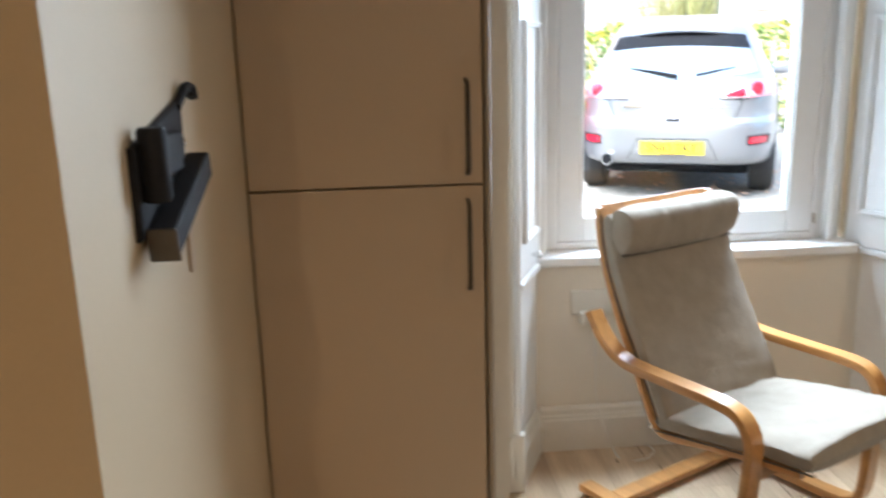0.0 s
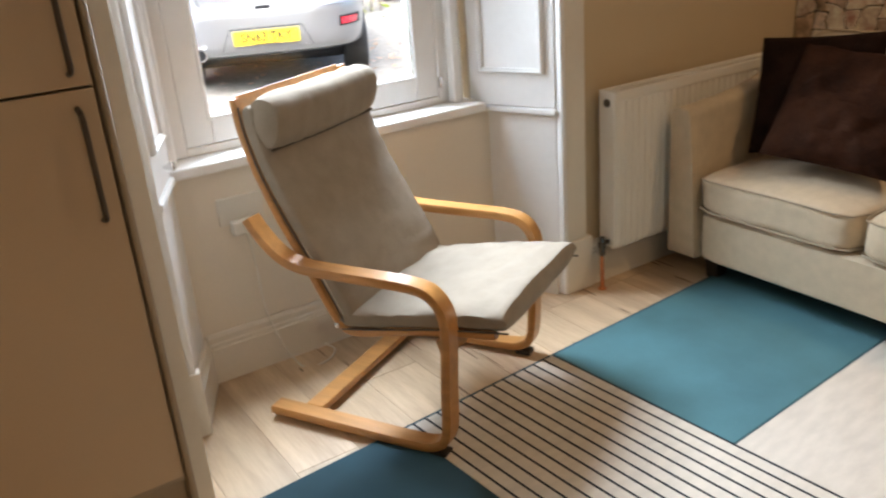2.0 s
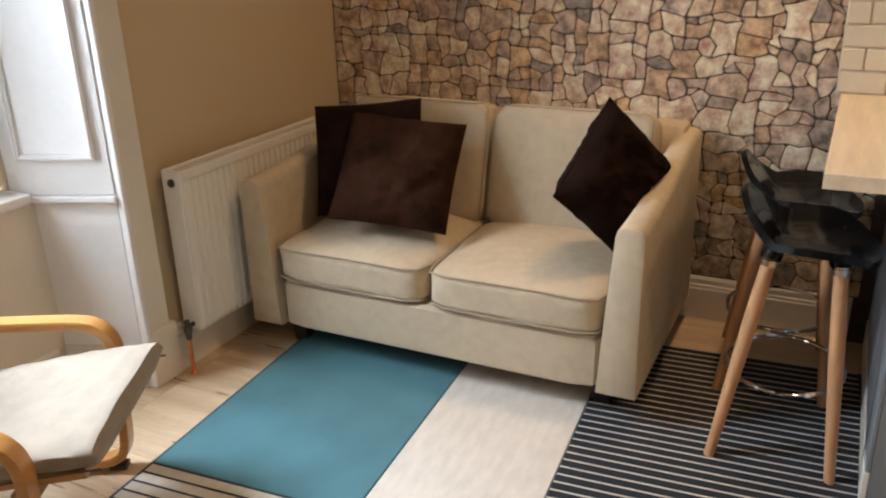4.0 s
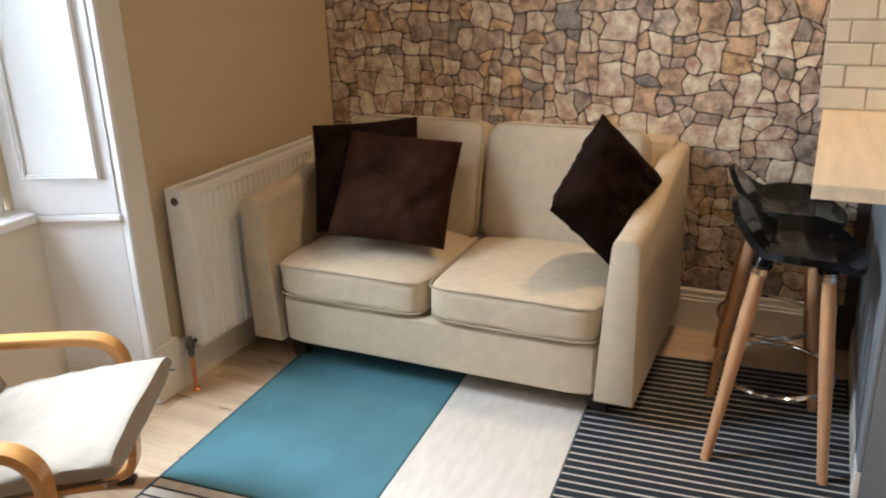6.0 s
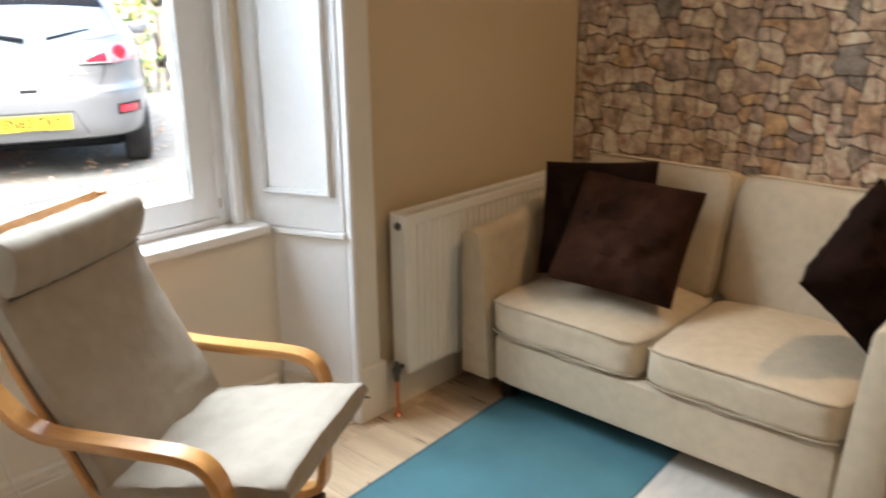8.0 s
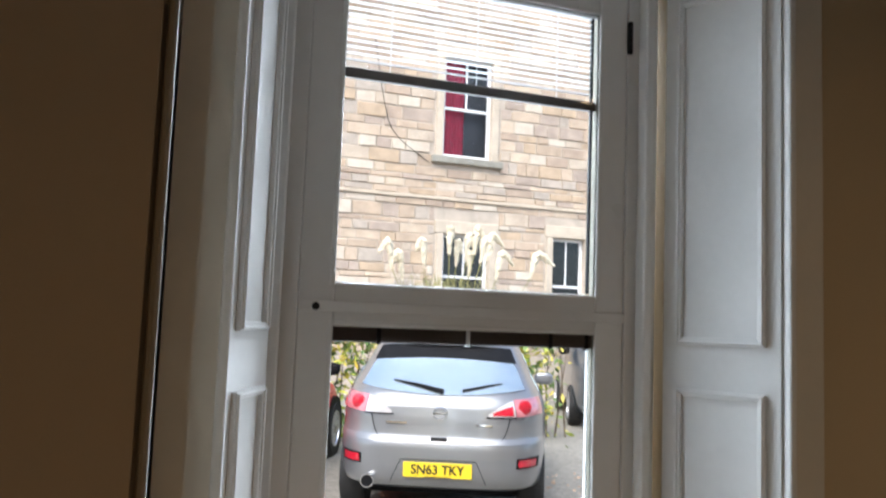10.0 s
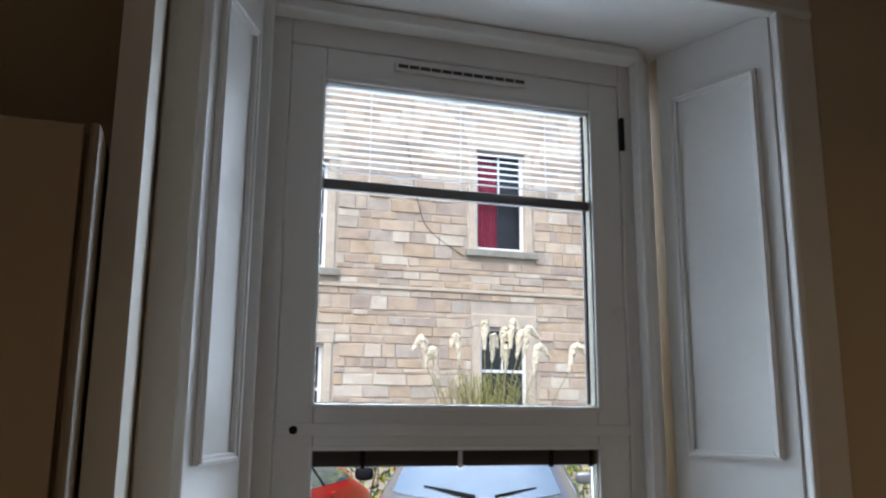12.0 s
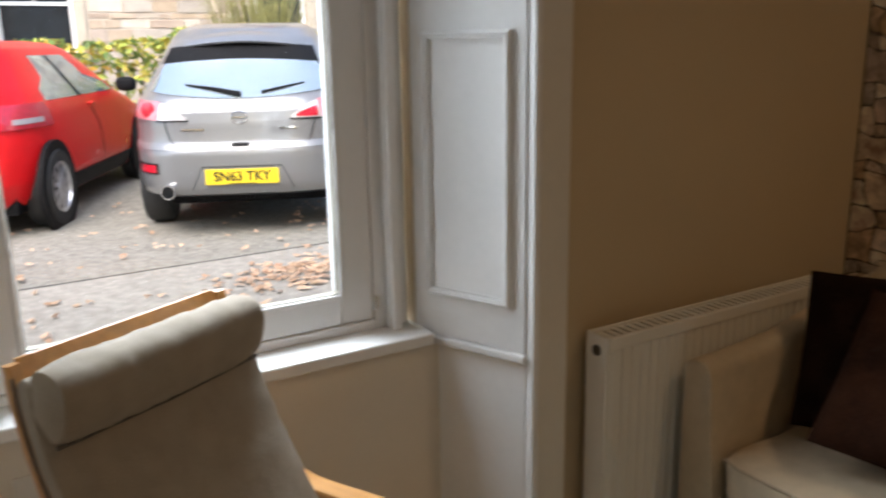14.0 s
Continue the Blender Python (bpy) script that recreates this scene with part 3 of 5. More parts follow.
part("pivot", lathe(bmesh.new(), [(0.017, -0.05), (0.020, -0.045), (0.020, 0.045), (0.017, 0.05)], 18, pose(0.026, -0.137, 0.014)), BLACKMATT, br, smooth=True)
part("hook", tube(bmesh.new(), smooth_path([(0.006, 0.10, 0.075), (0.010, 0.125, 0.090), (0.014, 0.15, 0.104), (0.020, 0.165, 0.100), (0.022, 0.16, 0.086)], 5), 0.009, 8), BLACKMATT, br, "bent steel hook", True)
part("head_rail", boxm(0.010, -0.15, -0.022, 0.048, 0.135, 0.022, bevel=0.005), BLACKMATT, br, "thick black rail").matrix_basis = pose(0, 0, -0.055, 15, 0, 0)
part("rail_cap", boxm(0.008, -0.156, -0.025, 0.050, -0.148, 0.025, bevel=0.003), GUNMETAL, br).matrix_basis = pose(0, 0, -0.055, 15, 0, 0)
for y, z in ((-0.12, -0.022), (-0.06, -0.02), (0.0, -0.018), (0.06, -0.018), (0.10, 0.02)):
    part("bolt", lathe(bmesh.new(), [(0.007, 0), (0.007, 0.005), (0.003, 0.007)], 8, pose(0.0105, y, z, 0, 90, 0)), CHROME, br)
cc = thing("cable_cover", pose(0.275, 1.735, 1.112), "tan blank strip on the wall under the bracket", "plate")
part("cover", boxm(0.0, -0.016, -0.052, 0.006, 0.016, 0.052, bevel=0.003), CABINET, cc)

# ---- radiator ----
rad = thing("radiator", pose(2.61, 2.81, 0.13), "white enamelled panel radiator on the wall", "radiator")
W, H, D = 0.92, 0.60, 0.10
bm = bmesh.new()
prof = []
pitch = 0.0333
k = 0
x = 0.02
prof.append((0.0, 0.012))
while x < W - 0.03:
    prof += [(x, 0.0), (x + 0.018, 0.0), (x + 0.022, 0.006), (x + 0.029, 0.006)]
    x += pitch
prof += [(W - 0.01, 0.0), (W, 0.012)]
rings = []
for z, inset in ((0.0, 0.012), (0.012, 0.004), (0.03, 0.0), (H - 0.045, 0.0), (H - 0.03, 0.004)):
    rings.append([(px, -D + py + inset, z) for px, py in prof])
loft(bm, rings, close=False, caps=False)
bmesh.ops.solidify(bm, geom=bm.faces[:], thickness=0.0015)
part("front_panel", bm, RADIATOR, rad)
bm = bmesh.new()
box(bm, 0.0, -D - 0.002, H - 0.04, W, -D + 0.008, H - 0.002, bevel=0.004)
box(bm, 0.0, -0.026, H - 0.04, W, -0.018, H - 0.002, bevel=0.003)
part("top_rim", bm, RADIATOR, rad)
bm = bmesh.new()
for i in range(34):
    box(bm, 0.02 + i * 0.0265, -D + 0.008, H - 0.016, 0.034 + i * 0.0265, -0.026, H - 0.010)
part("top_grille", bm, RADIATOR, rad)
part("back_panel", boxm(0.0, -0.03, 0.0, W, -0.018, H - 0.02, bevel=0.003), RADIATOR, rad)
for x0 in (-0.004, W - 0.004):
    part("end_cover", boxm(x0, -D + 0.002, 0.012, x0 + 0.008, -0.018, H - 0.002, bevel=0.003), RADIATOR, rad)
part("air_plug", lathe(bmesh.new(), [(0.015, 0), (0.015, 0.005), (0.008, 0.006), (0.008, 0.012), (0.004, 0.013)], 14, pose(-0.003, -0.060, H - 0.045, 0, -90, 0)), GUNMETAL, rad)
part("valve", lathe(bmesh.new(), [(0.009, -0.03), (0.012, -0.02), (0.012, 0.0), (0.016, 0.002), (0.016, 0.02), (0.010, 0.024), (0.010, 0.045)], 14, pose(-0.035, -0.065, 0.01)), GUNMETAL, rad, "dull grey metal valve", True)
part("valve_tail", tube(bmesh.new(), [(-0.035, -0.065, 0.03), (0.0, -0.065, 0.03)], 0.009, 10), GUNMETAL, rad)
part("pipe", tube(bmesh.new(), [(-0.035, -0.065, -0.02), (-0.035, -0.065, FL - 0.129)], 0.0075, 10), COPPER, rad, "bare copper pipe", True)
part("pipe_collar", lathe(bmesh.new(), [(0.016, 0), (0.016, 0.004), (0.009, 0.010)], 14, pose(-0.035, -0.065, FL - 0.13)), COPPER, rad)

# ---- sofa: local x along the wall (towards the window), y towards the stone wall ----
sofa = thing("sofa", Matrix(((0, 1, 0, 2.862), (1, 0, 0, 1.935), (0, 0, 1, FL), (0, 0, 0, 1))), "two-seat sofa in beige linen with piped seat cushions", "sofa")
HW, DEPTH = 0.71, 0.86


def rounded_side(bm, x0, x1, prof, r=0.03):
    """A padded slab: a side outline in (y, z) with softened edges, x0 to x1 wide."""
    cx = [(x0, r), (x0 + r * 0.3, r * 0.3), (x0 + r, 0.0), (x1 - r, 0.0), (x1 - r * 0.3, r * 0.3), (x1, r)]
    c = Vector((sum(p[0] for p in prof) / len(prof), sum(p[1] for p in prof) / len(prof)))
    rings = []
    for x, inset in cx:
        ring = []
        for y, z in prof:
            v = Vector((y, z)) - c
            ring.append((x, c.x + v.x * (1 - inset / max(0.1, abs(v.x) + 0.12)), c.y + v.y * (1 - inset / max(0.1, abs(v.y) + 0.12))))
        rings.append(ring)
    return loft(bm, rings)




def arm_top(y):
    return float(np.interp(y, (-0.02, 0.16, 0.34, 0.52, 0.70, DEPTH), (0.668, 0.674, 0.694, 0.737, 0.775, 0.785)))


def sofa_arm(outer, foot, head, s):
    """An upholstered arm: upright outside, inside leaning outwards, its top rising to the back."""
    rings = []
    for y, g in ((-0.015, 0.007), (-0.012, 0.001), (-0.002, 0.0), (0.10, 0.0), (0.20, 0.0), (0.30, 0.0), (0.40, 0.0), (0.50, 0.0), (0.60, 0.0), (0.70, 0.0), (DEPTH - 0.01, 0.0), (DEPTH, 0.012)):
        top, q = arm_top(y) - g, 0.030
        xo = outer - s * g
        xi, xf = outer - s * (head - g), outer - s * (foot - g)
        ring = [(xo, y, 0.108 + g), (xo, y, 0.40), (xo, y, top - q)]
        ring += [(xo - s * q * (1 - math.cos(a)), y, top - q + q * math.sin(a)) for a in (0.5, 1.0, 1.57)]
        ring += [(xi + s * q * (1 - math.sin(a)), y, top - q + q * math.cos(a)) for a in (0.0, 0.57, 1.07, 1.57)]
        ring += [((xi + xf) / 2, y, 0.40), (xf, y, 0.108 + g)]
        rings.append(ring)
    return loft(bmesh.new(), rings)


for s, outer in ((-1, -HW - 0.024), (1, HW + 0.026)):
    part("arm", sofa_arm(outer, 0.128, 0.088, s), LINEN, sofa, smooth=True)
part("base", pad(bmesh.new(), 2 * HW - 0.195, 0.80, 0.19, n=22, cuts=14), LINEN, sofa, smooth=True).location = (0, 0.40, 0.197)
part("back_frame", rounded_side(bmesh.new(), -HW + 0.02, HW - 0.02, [(0.66, 0.10), (DEPTH + 0.04, 0.10), (DEPTH + 0.06, 0.78), (DEPTH + 0.03, 0.80), (0.76, 0.80), (0.72, 0.76)], 0.03), LINEN, sofa, smooth=True)
for i, (cx, w) in enumerate(((-0.310, 0.618), (0.313, 0.622))):
    cu = part("seat_cushion", pad(bmesh.new(), w, 0.66, 0.138, n=8, crown=0.036, wrinkle=0.006, seed=i * 9, cuts=24), LINEN, sofa, smooth=True)
    cu.location = (cx, 0.315, 0.362)
    for zz in (0.056, -0.056):
        n = 48
        loop = []
        for q in range(n):
            a = 2 * math.pi * q / n
            ca, sa = math.cos(a), math.sin(a)
            f = (abs(ca) ** 11 + abs(sa) ** 11) ** (-1 / 11)
            loop.append((ca * f * (w / 2 - 0.003), sa * f * 0.3275, zz + 0.006 * (1 - (ca * f) ** 2) * (1 if zz > 0 else -0.3)))
        part("piping", tube(bmesh.new(), loop, 0.0040, 6, closed=True), PIPING, cu, smooth=True)
    bc = part("back_cushion", pad(bmesh.new(), w - 0.008, 0.19, 0.47, n=9, wrinkle=0.006, seed=i * 5 + 2), LINEN, sofa, smooth=True)
    bc.matrix_basis = pose(cx, 0.635, 0.632, -13, 0, 0)
    loop = [(sx * (w / 2 - 0.012) * f1, -0.088, sz * 0.226 * f2) for sx, sz, f1, f2 in ((-1, -1, .93, 1), (1, -1, .93, 1), (1, -1, 1, .92), (1, 1, 1, .92), (1, 1, .93, 1), (-1, 1, .93, 1), (-1, 1, 1, .92), (-1, -1, 1, .92))]
    part("piping", tube(bmesh.new(), loop, 0.0024, 6, closed=True), PIPING, bc, smooth=True)
for x in (-0.60, 0.60):
    for y in (0.11, 0.80):
        part("foot", loft(bmesh.new(), [[(x + sx * r, y + sy * r, z) for sx, sy in ((-1, -1), (1, -1), (1, 1), (-1, 1))] for z, r in ((0.0, 0.024), (0.112, 0.034))]), DARKWOOD, sofa, "dark wooden foot")


def scatter(m, w, material, label, seed):
    t = thing("scatter_cushion", m, label, "cushion", "cushions on the sofa")
    part("cover", pillow(bmesh.new(), w, w, 0.17, cuts=30, seed=seed), material, t, smooth=True)
    n = 40
    edge = []
    for k in range(4):
        for q in range(n // 4):
            u = -1 + 2 * q / (n // 4)
            a, b = [(u, -1), (1, u), (-u, 1), (-1, -u)][k]
            pin = 1 - 0.035 * ((1 - a * a) * abs(b) ** 3 + (1 - b * b) * abs(a) ** 3)
            edge.append((a * w / 2 * pin, 0, b * w / 2 * pin))
    part("seam", tube(bmesh.new(), edge, 0.003, 5, closed=True), material, t)


scatter(pose(3.209, 2.337, 0.662, 0, 0, -75) @ pose(0, 0, 0, -22, -5, 0), 0.42, SUEDE2, "near-black brown suede cushion leaning in the sofa corner", 3)
scatter(pose(3.125, 2.164, 0.650, 0, 0, -75) @ pose(0, 0, 0, -40, 6, 0), 0.43, SUEDE, "dark brown suede cushion leaning on another cushion", 8)
scatter(pose(3.155, 1.375, 0.69, 0, 0, -38) @ pose(0, 0, 0, -12, 44, 0), 0.375, SUEDE2, "dark brown suede cushion standing on one corner against the sofa arm", 14)

# ---- bentwood armchair ----
ax = Vector((0.524, 0.286, 0)).normalized()
chair = thing("armchair", Matrix(((ax.x, -ax.y, 0, 1.524), (ax.y, ax.x, 0, 2.245), (0, 0, 1, FL + 0.012), (0, 0, 0, 1))), "bentwood cantilever armchair with a grey-beige canvas cushion", "armchair")
CW = 0.60
side = smooth_path([(0, 0.59, 0.016), (0, 0.35, 0.016), (0, 0.10, 0.016), (0, 0.025, 0.03), (0, -0.008, 0.075), (0, -0.018, 0.22), (0, -0.028, 0.36), (0, -0.024, 0.43), (0, 0.01, 0.478), (0, 0.07, 0.495),
                    (0, 0.20, 0.498), (0, 0.36, 0.500), (0, 0.43, 0.508), (0, 0.485, 0.534), (0, 0.535, 0.582), (0, 0.568, 0.628)], 5)
line = [(p.y, p.z) for p in side]
for x in (-0.028, CW - 0.028):
    sag = 0.05 if x > 0.1 else 0.0
    part("arm_and_leg", ribbon(bmesh.new(), [(p, q - sag * max(0.0, q - 0.1)) for p, q in line], x, x + 0.056, 0.026), BIRCH, chair, smooth=True)
    part("felt_pad", boxm(x + 0.008, 0.0, -0.008, x + 0.048, 0.05, 0.006), DARKWOOD, chair)
part("runner_brace", boxm(0.0285, 0.44, 0.004, CW - 0.0285, 0.50, 0.028, bevel=0.003), BIRCH, chair)
seat_line = smooth_path([(0, -0.140, 0.366), (0, 0.02, 0.348), (0, 0.16, 0.325), (0, 0.28, 0.300), (0, 0.335, 0.31), (0, 0.375, 0.37), (0, 0.425, 0.47), (0, 0.50, 0.61), (0, 0.56, 0.75), (0, 0.59, 0.86), (0, 0.60, 0.945)], 5)
for x in (0.036, CW - 0.062):
    part("seat_side", ribbon(bmesh.new(), [(p.y, p.z) for p in seat_line], x, x + 0.026, 0.022), BIRCH, chair, smooth=True)
part("top_slat", ribbon(bmesh.new(), [(0.598, 0.905), (0.607, 0.95)], 0.0625, CW - 0.0625, 0.012), BIRCH, chair)
part("seat_front_rail", ribbon(bmesh.new(), [(-0.115, 0.352), (-0.055, 0.345)], 0.0625, CW - 0.0625, 0.016), BIRCH, chair)
part("seat_brace", ribbon(bmesh.new(), [(0.005, 0.275), (0.022, 0.328)], 0.0285, CW - 0.0285, 0.02), BIRCH, chair)


def follow(bm, line, x0, x1, thick, seed=0, ends=0.03):
    """A padded cushion that lies on a bent line: softly rounded cross-section, fuller in the middle."""
    pts = [Vector((0, *p)) for p in line]
    tot = [0.0]
    for a, b in zip(pts, pts[1:]):
        tot.append(tot[-1] + (b - a).length)
    rings = []
    for i, p in enumerate(pts):
        dd = (pts[min(i + 1, len(pts) - 1)] - pts[max(i - 1, 0)]).normalized()
        nrm = Vector((0, -dd.z, dd.y))
        e = min(tot[i], tot[-1] - tot[i])
        soft = min(1.0, math.sqrt(max(0.0, 1 - (1 - min(1, e / ends)) ** 2)) + 0.12)
        ring = []
        n = 36
        for q in range(n):
            a = 2 * math.pi * q / n
            ca, sa = math.cos(a), math.sin(a)
            f = (abs(ca) ** 6 + abs(sa) ** 6) ** (-1 / 6)
            u, w = ca * f, sa * f
            k = 1 + 0.22 * (1 - u * u) + 0.05 * noise.noise(Vector((u * 2 + seed, tot[i] * 9, w))) + 0.17 * noise.noise(Vector((u * 3.5 + tot[i] * 4, tot[i] * 16 + seed, w * 2)))
            k += 0.15 * (noise.noise(Vector((u * 7 - tot[i] * 14, tot[i] * 22, seed))) if w > 0 else 0)
            k -= 0.20 * (1 - abs(noise.noise(Vector((u * 1.3 + seed, tot[i] * 11 + u * 1.5, 7.7))))) ** 14 if w > 0.3 else 0.0
            pos = p + nrm * (thick * 0.5 * (1 + w * k * soft))
            ring.append(((x0 + x1) / 2 + u * (x1 - x0) / 2 * (0.985 + 0.015 * soft), pos.y, pos.z))
        rings.append(ring)
    return loft(bm, rings)


def up_from(line, d):
    pts = [Vector((0, *p)) for p in line]
    out = []
    for i, p in enumerate(pts):
        dd = (pts[min(i + 1, len(pts) - 1)] - pts[max(i - 1, 0)]).normalized()
        q = p + Vector((0, -dd.z, dd.y)) * d
        out.append((q.y, q.z))
    return out


sl = smooth_path([(0, -0.178, 0.376), (0, -0.10, 0.368), (0, 0.05, 0.348), (0, 0.20, 0.322), (0, 0.335, 0.300)], 7)
part("seat_cushion", follow(bmesh.new(), [(p.y, p.z) for p in sl], 0.035, CW - 0.035, 0.062, 1), CANVAS, chair, smooth=True)
blp = smooth_path([(0, 0.335, 0.325), (0, 0.365, 0.39), (0, 0.415, 0.485), (0, 0.492, 0.62), (0, 0.555, 0.75), (0, 0.585, 0.86), (0, 0.592, 0.925)], 7)
part("back_cushion", follow(bmesh.new(), up_from([(p.y, p.z) for p in blp], 0.008), 0.035, CW - 0.035, 0.058, 4), CANVAS, chair, smooth=True)


def bolster(bm, w, d, h, seed):
    """A stuffed head roll along x: flat gathered ends, soft creases running down from its top."""
    rings = []
    for k in range(41):
        u = -1 + 2 * k / 40
        e_ = max(0.0, 1 - abs(u) ** 9) ** (1 / 5)
        ring = []
        for q in range(40):
            a = 2 * math.pi * q / 40
            ca, sa = math.cos(a), math.sin(a)
            f = (abs(ca) ** 2.7 + abs(sa) ** 2.7) ** (-1 / 2.7)
            fold = noise.noise(Vector((u * 9 + seed, ca * 0.9, sa * 0.9))) * 0.045 + noise.noise(Vector((u * 24, ca * 1.2 + seed, sa * 1.2))) * 0.03
            g = (0.30 + 0.70 * e_) * (1 + fold)
            ring.append((u * w / 2, ca * f * d / 2 * g, sa * f * h / 2 * g - 0.004 * (1 - u * u)))
        rings.append(ring)
    return loft(bm, rings)


hp = part("head_pillow", bolster(bmesh.new(), CW - 0.080, 0.112, 0.150, 3), CANVAS, chair, smooth=True)
hp.matrix_basis = pose(CW / 2 - 0.004, 0.512, 0.882, 14, 0, 0)
part("pillow_seam", tube(bmesh.new(), [(-(CW - 0.1) / 2, -0.034, -0.066), (0, -0.036, -0.071), ((CW - 0.1) / 2, -0.034, -0.066)], 0.0042, 6), PIPING_DARK, hp)
for x in (0.036, CW - 0.036):
    part("seam", tube(bmesh.new(), [(x, q[0], q[1]) for q in up_from([(p.y, p.z) for p in sl], 0.004)], 0.0028, 6), PIPING_DARK, chair)
    part("seam", tube(bmesh.new(), [(x, q[0], q[1]) for q in up_from([(p.y, p.z) for p in blp], 0.012)], 0.0028, 6), PIPING_DARK, chair)
for x in (0.03, CW - 0.03):
    part("bolt", lathe(bmesh.new(), [(0.008, 0), (0.008, 0.003), (0.003, 0.005)], 10, pose(x, 0.345, 0.318, 0, 90 if x > 0.1 else -90, 0)), CHROME, chair)

# ---- rug ----
rug = thing("rug", pose(2.091, 2.468, FL, 0, 0, 4.0) @ pose(-2.083, -2.485, 0), "flat patchwork rug in teal, navy, cream and black stripes", "rug")
RX0, RX1, RY0, RY1 = 0.98, 3.343, 0.50, 2.485


def patch(name, x0, y0, x1, y1, material, label="", z=0.011):
    return part(name, boxm(x0, y0, 0.0, x1, y1, z, bevel=0.002, seg=1), material, rug, label)


part("binding", boxm(RX0 - 0.012, RY0 - 0.012, 0.0, RX1 + 0.012, RY1 + 0.012, 0.0085, bevel=0.002, seg=1), RUGNAVY, rug, "dark woven edge")
patch("navy_panel", RX0, RY0, 1.478, RY1, RUGNAVY)
patch("striped_cream_panel", 1.482, RY0, 2.078, RY1, RUGCREAM)
patch("teal_panel", 2.083, 1.809, RX1, RY1, RUGTEAL)
patch("cream_panel", 2.083, 1.337, RX1, 1.805, RUGCREAM)
patch("striped_black_panel", 2.083, RY0, RX1, 1.333, RUGBLACK)
x = 1.512
while x < 2.08:
    part("dark_stripe", boxm(x - 0.0032, RY0 + 0.001, 0.004, x + 0.0032, RY1 - 0.001, 0.0125), RUGBLACK, rug)
    x += 0.0435
x = 2.105
while x < RX1:
    part("pale_stripe", boxm(x - 0.0026, RY0 + 0.001, 0.004, x + 0.0026, 1.332, 0.0125), RUGCREAM, rug)
    x += 0.0375

# ---- breakfast bar ----
bar = thing("breakfast_bar", pose(0, 0, 0), "pale oak worktop of the breakfast bar", "worktop")
part("worktop", boxm(2.694, -0.60, 0.860, 3.763, 0.756, 0.900, bevel=0.003), WORKTOP, bar)
part("edge_band", boxm(2.690, -0.60, 0.861, 2.6945, 0.76, 0.899, bevel=0.001, seg=1), WORKTOP, bar, "darker wooden edge strip")
part("edge_band", boxm(2.6946, 0.7555, 0.861, 3.762, 0.76, 0.899, bevel=0.001, seg=1), WORKTOP, bar, "darker wooden edge strip")
base = thing("base_cabinet", pose(0, 0, 0), "grey-blue boarded base unit under the breakfast bar", "cabinet")
part("carcass", boxm(2.74, -0.55, FL, 3.76, 0.545, 0.858), PANELGREY, base)
for i in range(7):
    part("board", boxm(2.742 + i * 0.1445, 0.545, 0.08, 2.882 + i * 0.1445, 0.558, 0.857, bevel=0.003), PANELGREY, base)
part("plinth", boxm(2.742, 0.545, FL, 3.752, 0.562, 0.078, bevel=0.003), TRIM, base)


def bar_stool(m, label):
    t = thing("bar_stool", m, label, "stool", "bar stools")
    bm = bmesh.new()
    n, rows = 40, []
    for r in (0.0, 0.25, 0.45, 0.6, 0.7, 0.8, 0.88, 0.95, 1.0):
        ring = []
        for q in range(n):
            a = 2 * math.pi * q / n
            u, w = math.cos(a) * r, math.sin(a) * r
            zz = 0.662 - 0.020 * (1 - r * r) + 0.26 * max(0.0, w - 0.45) ** 1.15 * (1 - 0.30 * u * u) + 0.05 * max(0.0, abs(u) - 0.55) - 0.05 * max(0.0, -w - 0.45)
            ring.append((u * 0.195 * (1 - 0.12 * w), w * 0.185 - 0.028, zz))
        rows.append(ring)
    loft(bm, rows, caps=False)
    bmesh.ops.remove_doubles(bm, verts=bm.verts, dist=1e-4)
    bmesh.ops.solidify(bm, geom=bm.faces[:], thickness=0.02)
    bmesh.ops.recalc_face_normals(bm, faces=bm.faces)
    part("seat", bm, BLACKGLOSS, t, "glossy black moulded seat", True)
    for sx in (-1, 1):
        for sy in (-1, 1):
            top, bot = Vector((sx * 0.112, sy * 0.092 - 0.022, 0.60)), Vector((sx * 0.212, sy * 0.165, 0.0))
            part("leg", tube(bmesh.new(), [top.lerp(bot, k / 6) for k in range(7)], [0.019, 0.021, 0.021, 0.02, 0.018, 0.016, 0.0145], 12), BEECH, t, "round tapered beech leg", True)
            c = top.lerp(bot, 0.01)
            part("leg_socket", tube(bmesh.new(), [top + (top - bot) * 0.02, top + (top - bot) * 0.06, Vector((sx * 0.096, sy * 0.086 - 0.022, 0.622))], [0.023, 0.026, 0.030], 14), BLACKGLOSS, t, smooth=True)
            part("leg_collar", tube(bmesh.new(), [top + (top - bot) * 0.03, c], 0.0215, 12), CHROME, t)
    part("foot_ring", tube(bmesh.new(), [(0.187 * math.cos(2 * math.pi * k / 40), 0.165 * math.sin(2 * math.pi * k / 40), 0.245) for k in range(40)], 0.0075, 8, closed=True), CHROME, t, "chrome foot ring", True)
    return t


bar_stool(pose(3.015, 0.800, FL), "black moulded bar stool on beech legs at the bar")
bar_stool(pose(3.42, 0.855, FL, 0, 0, 4), "black moulded bar stool on beech legs by the stone-pattern wall")

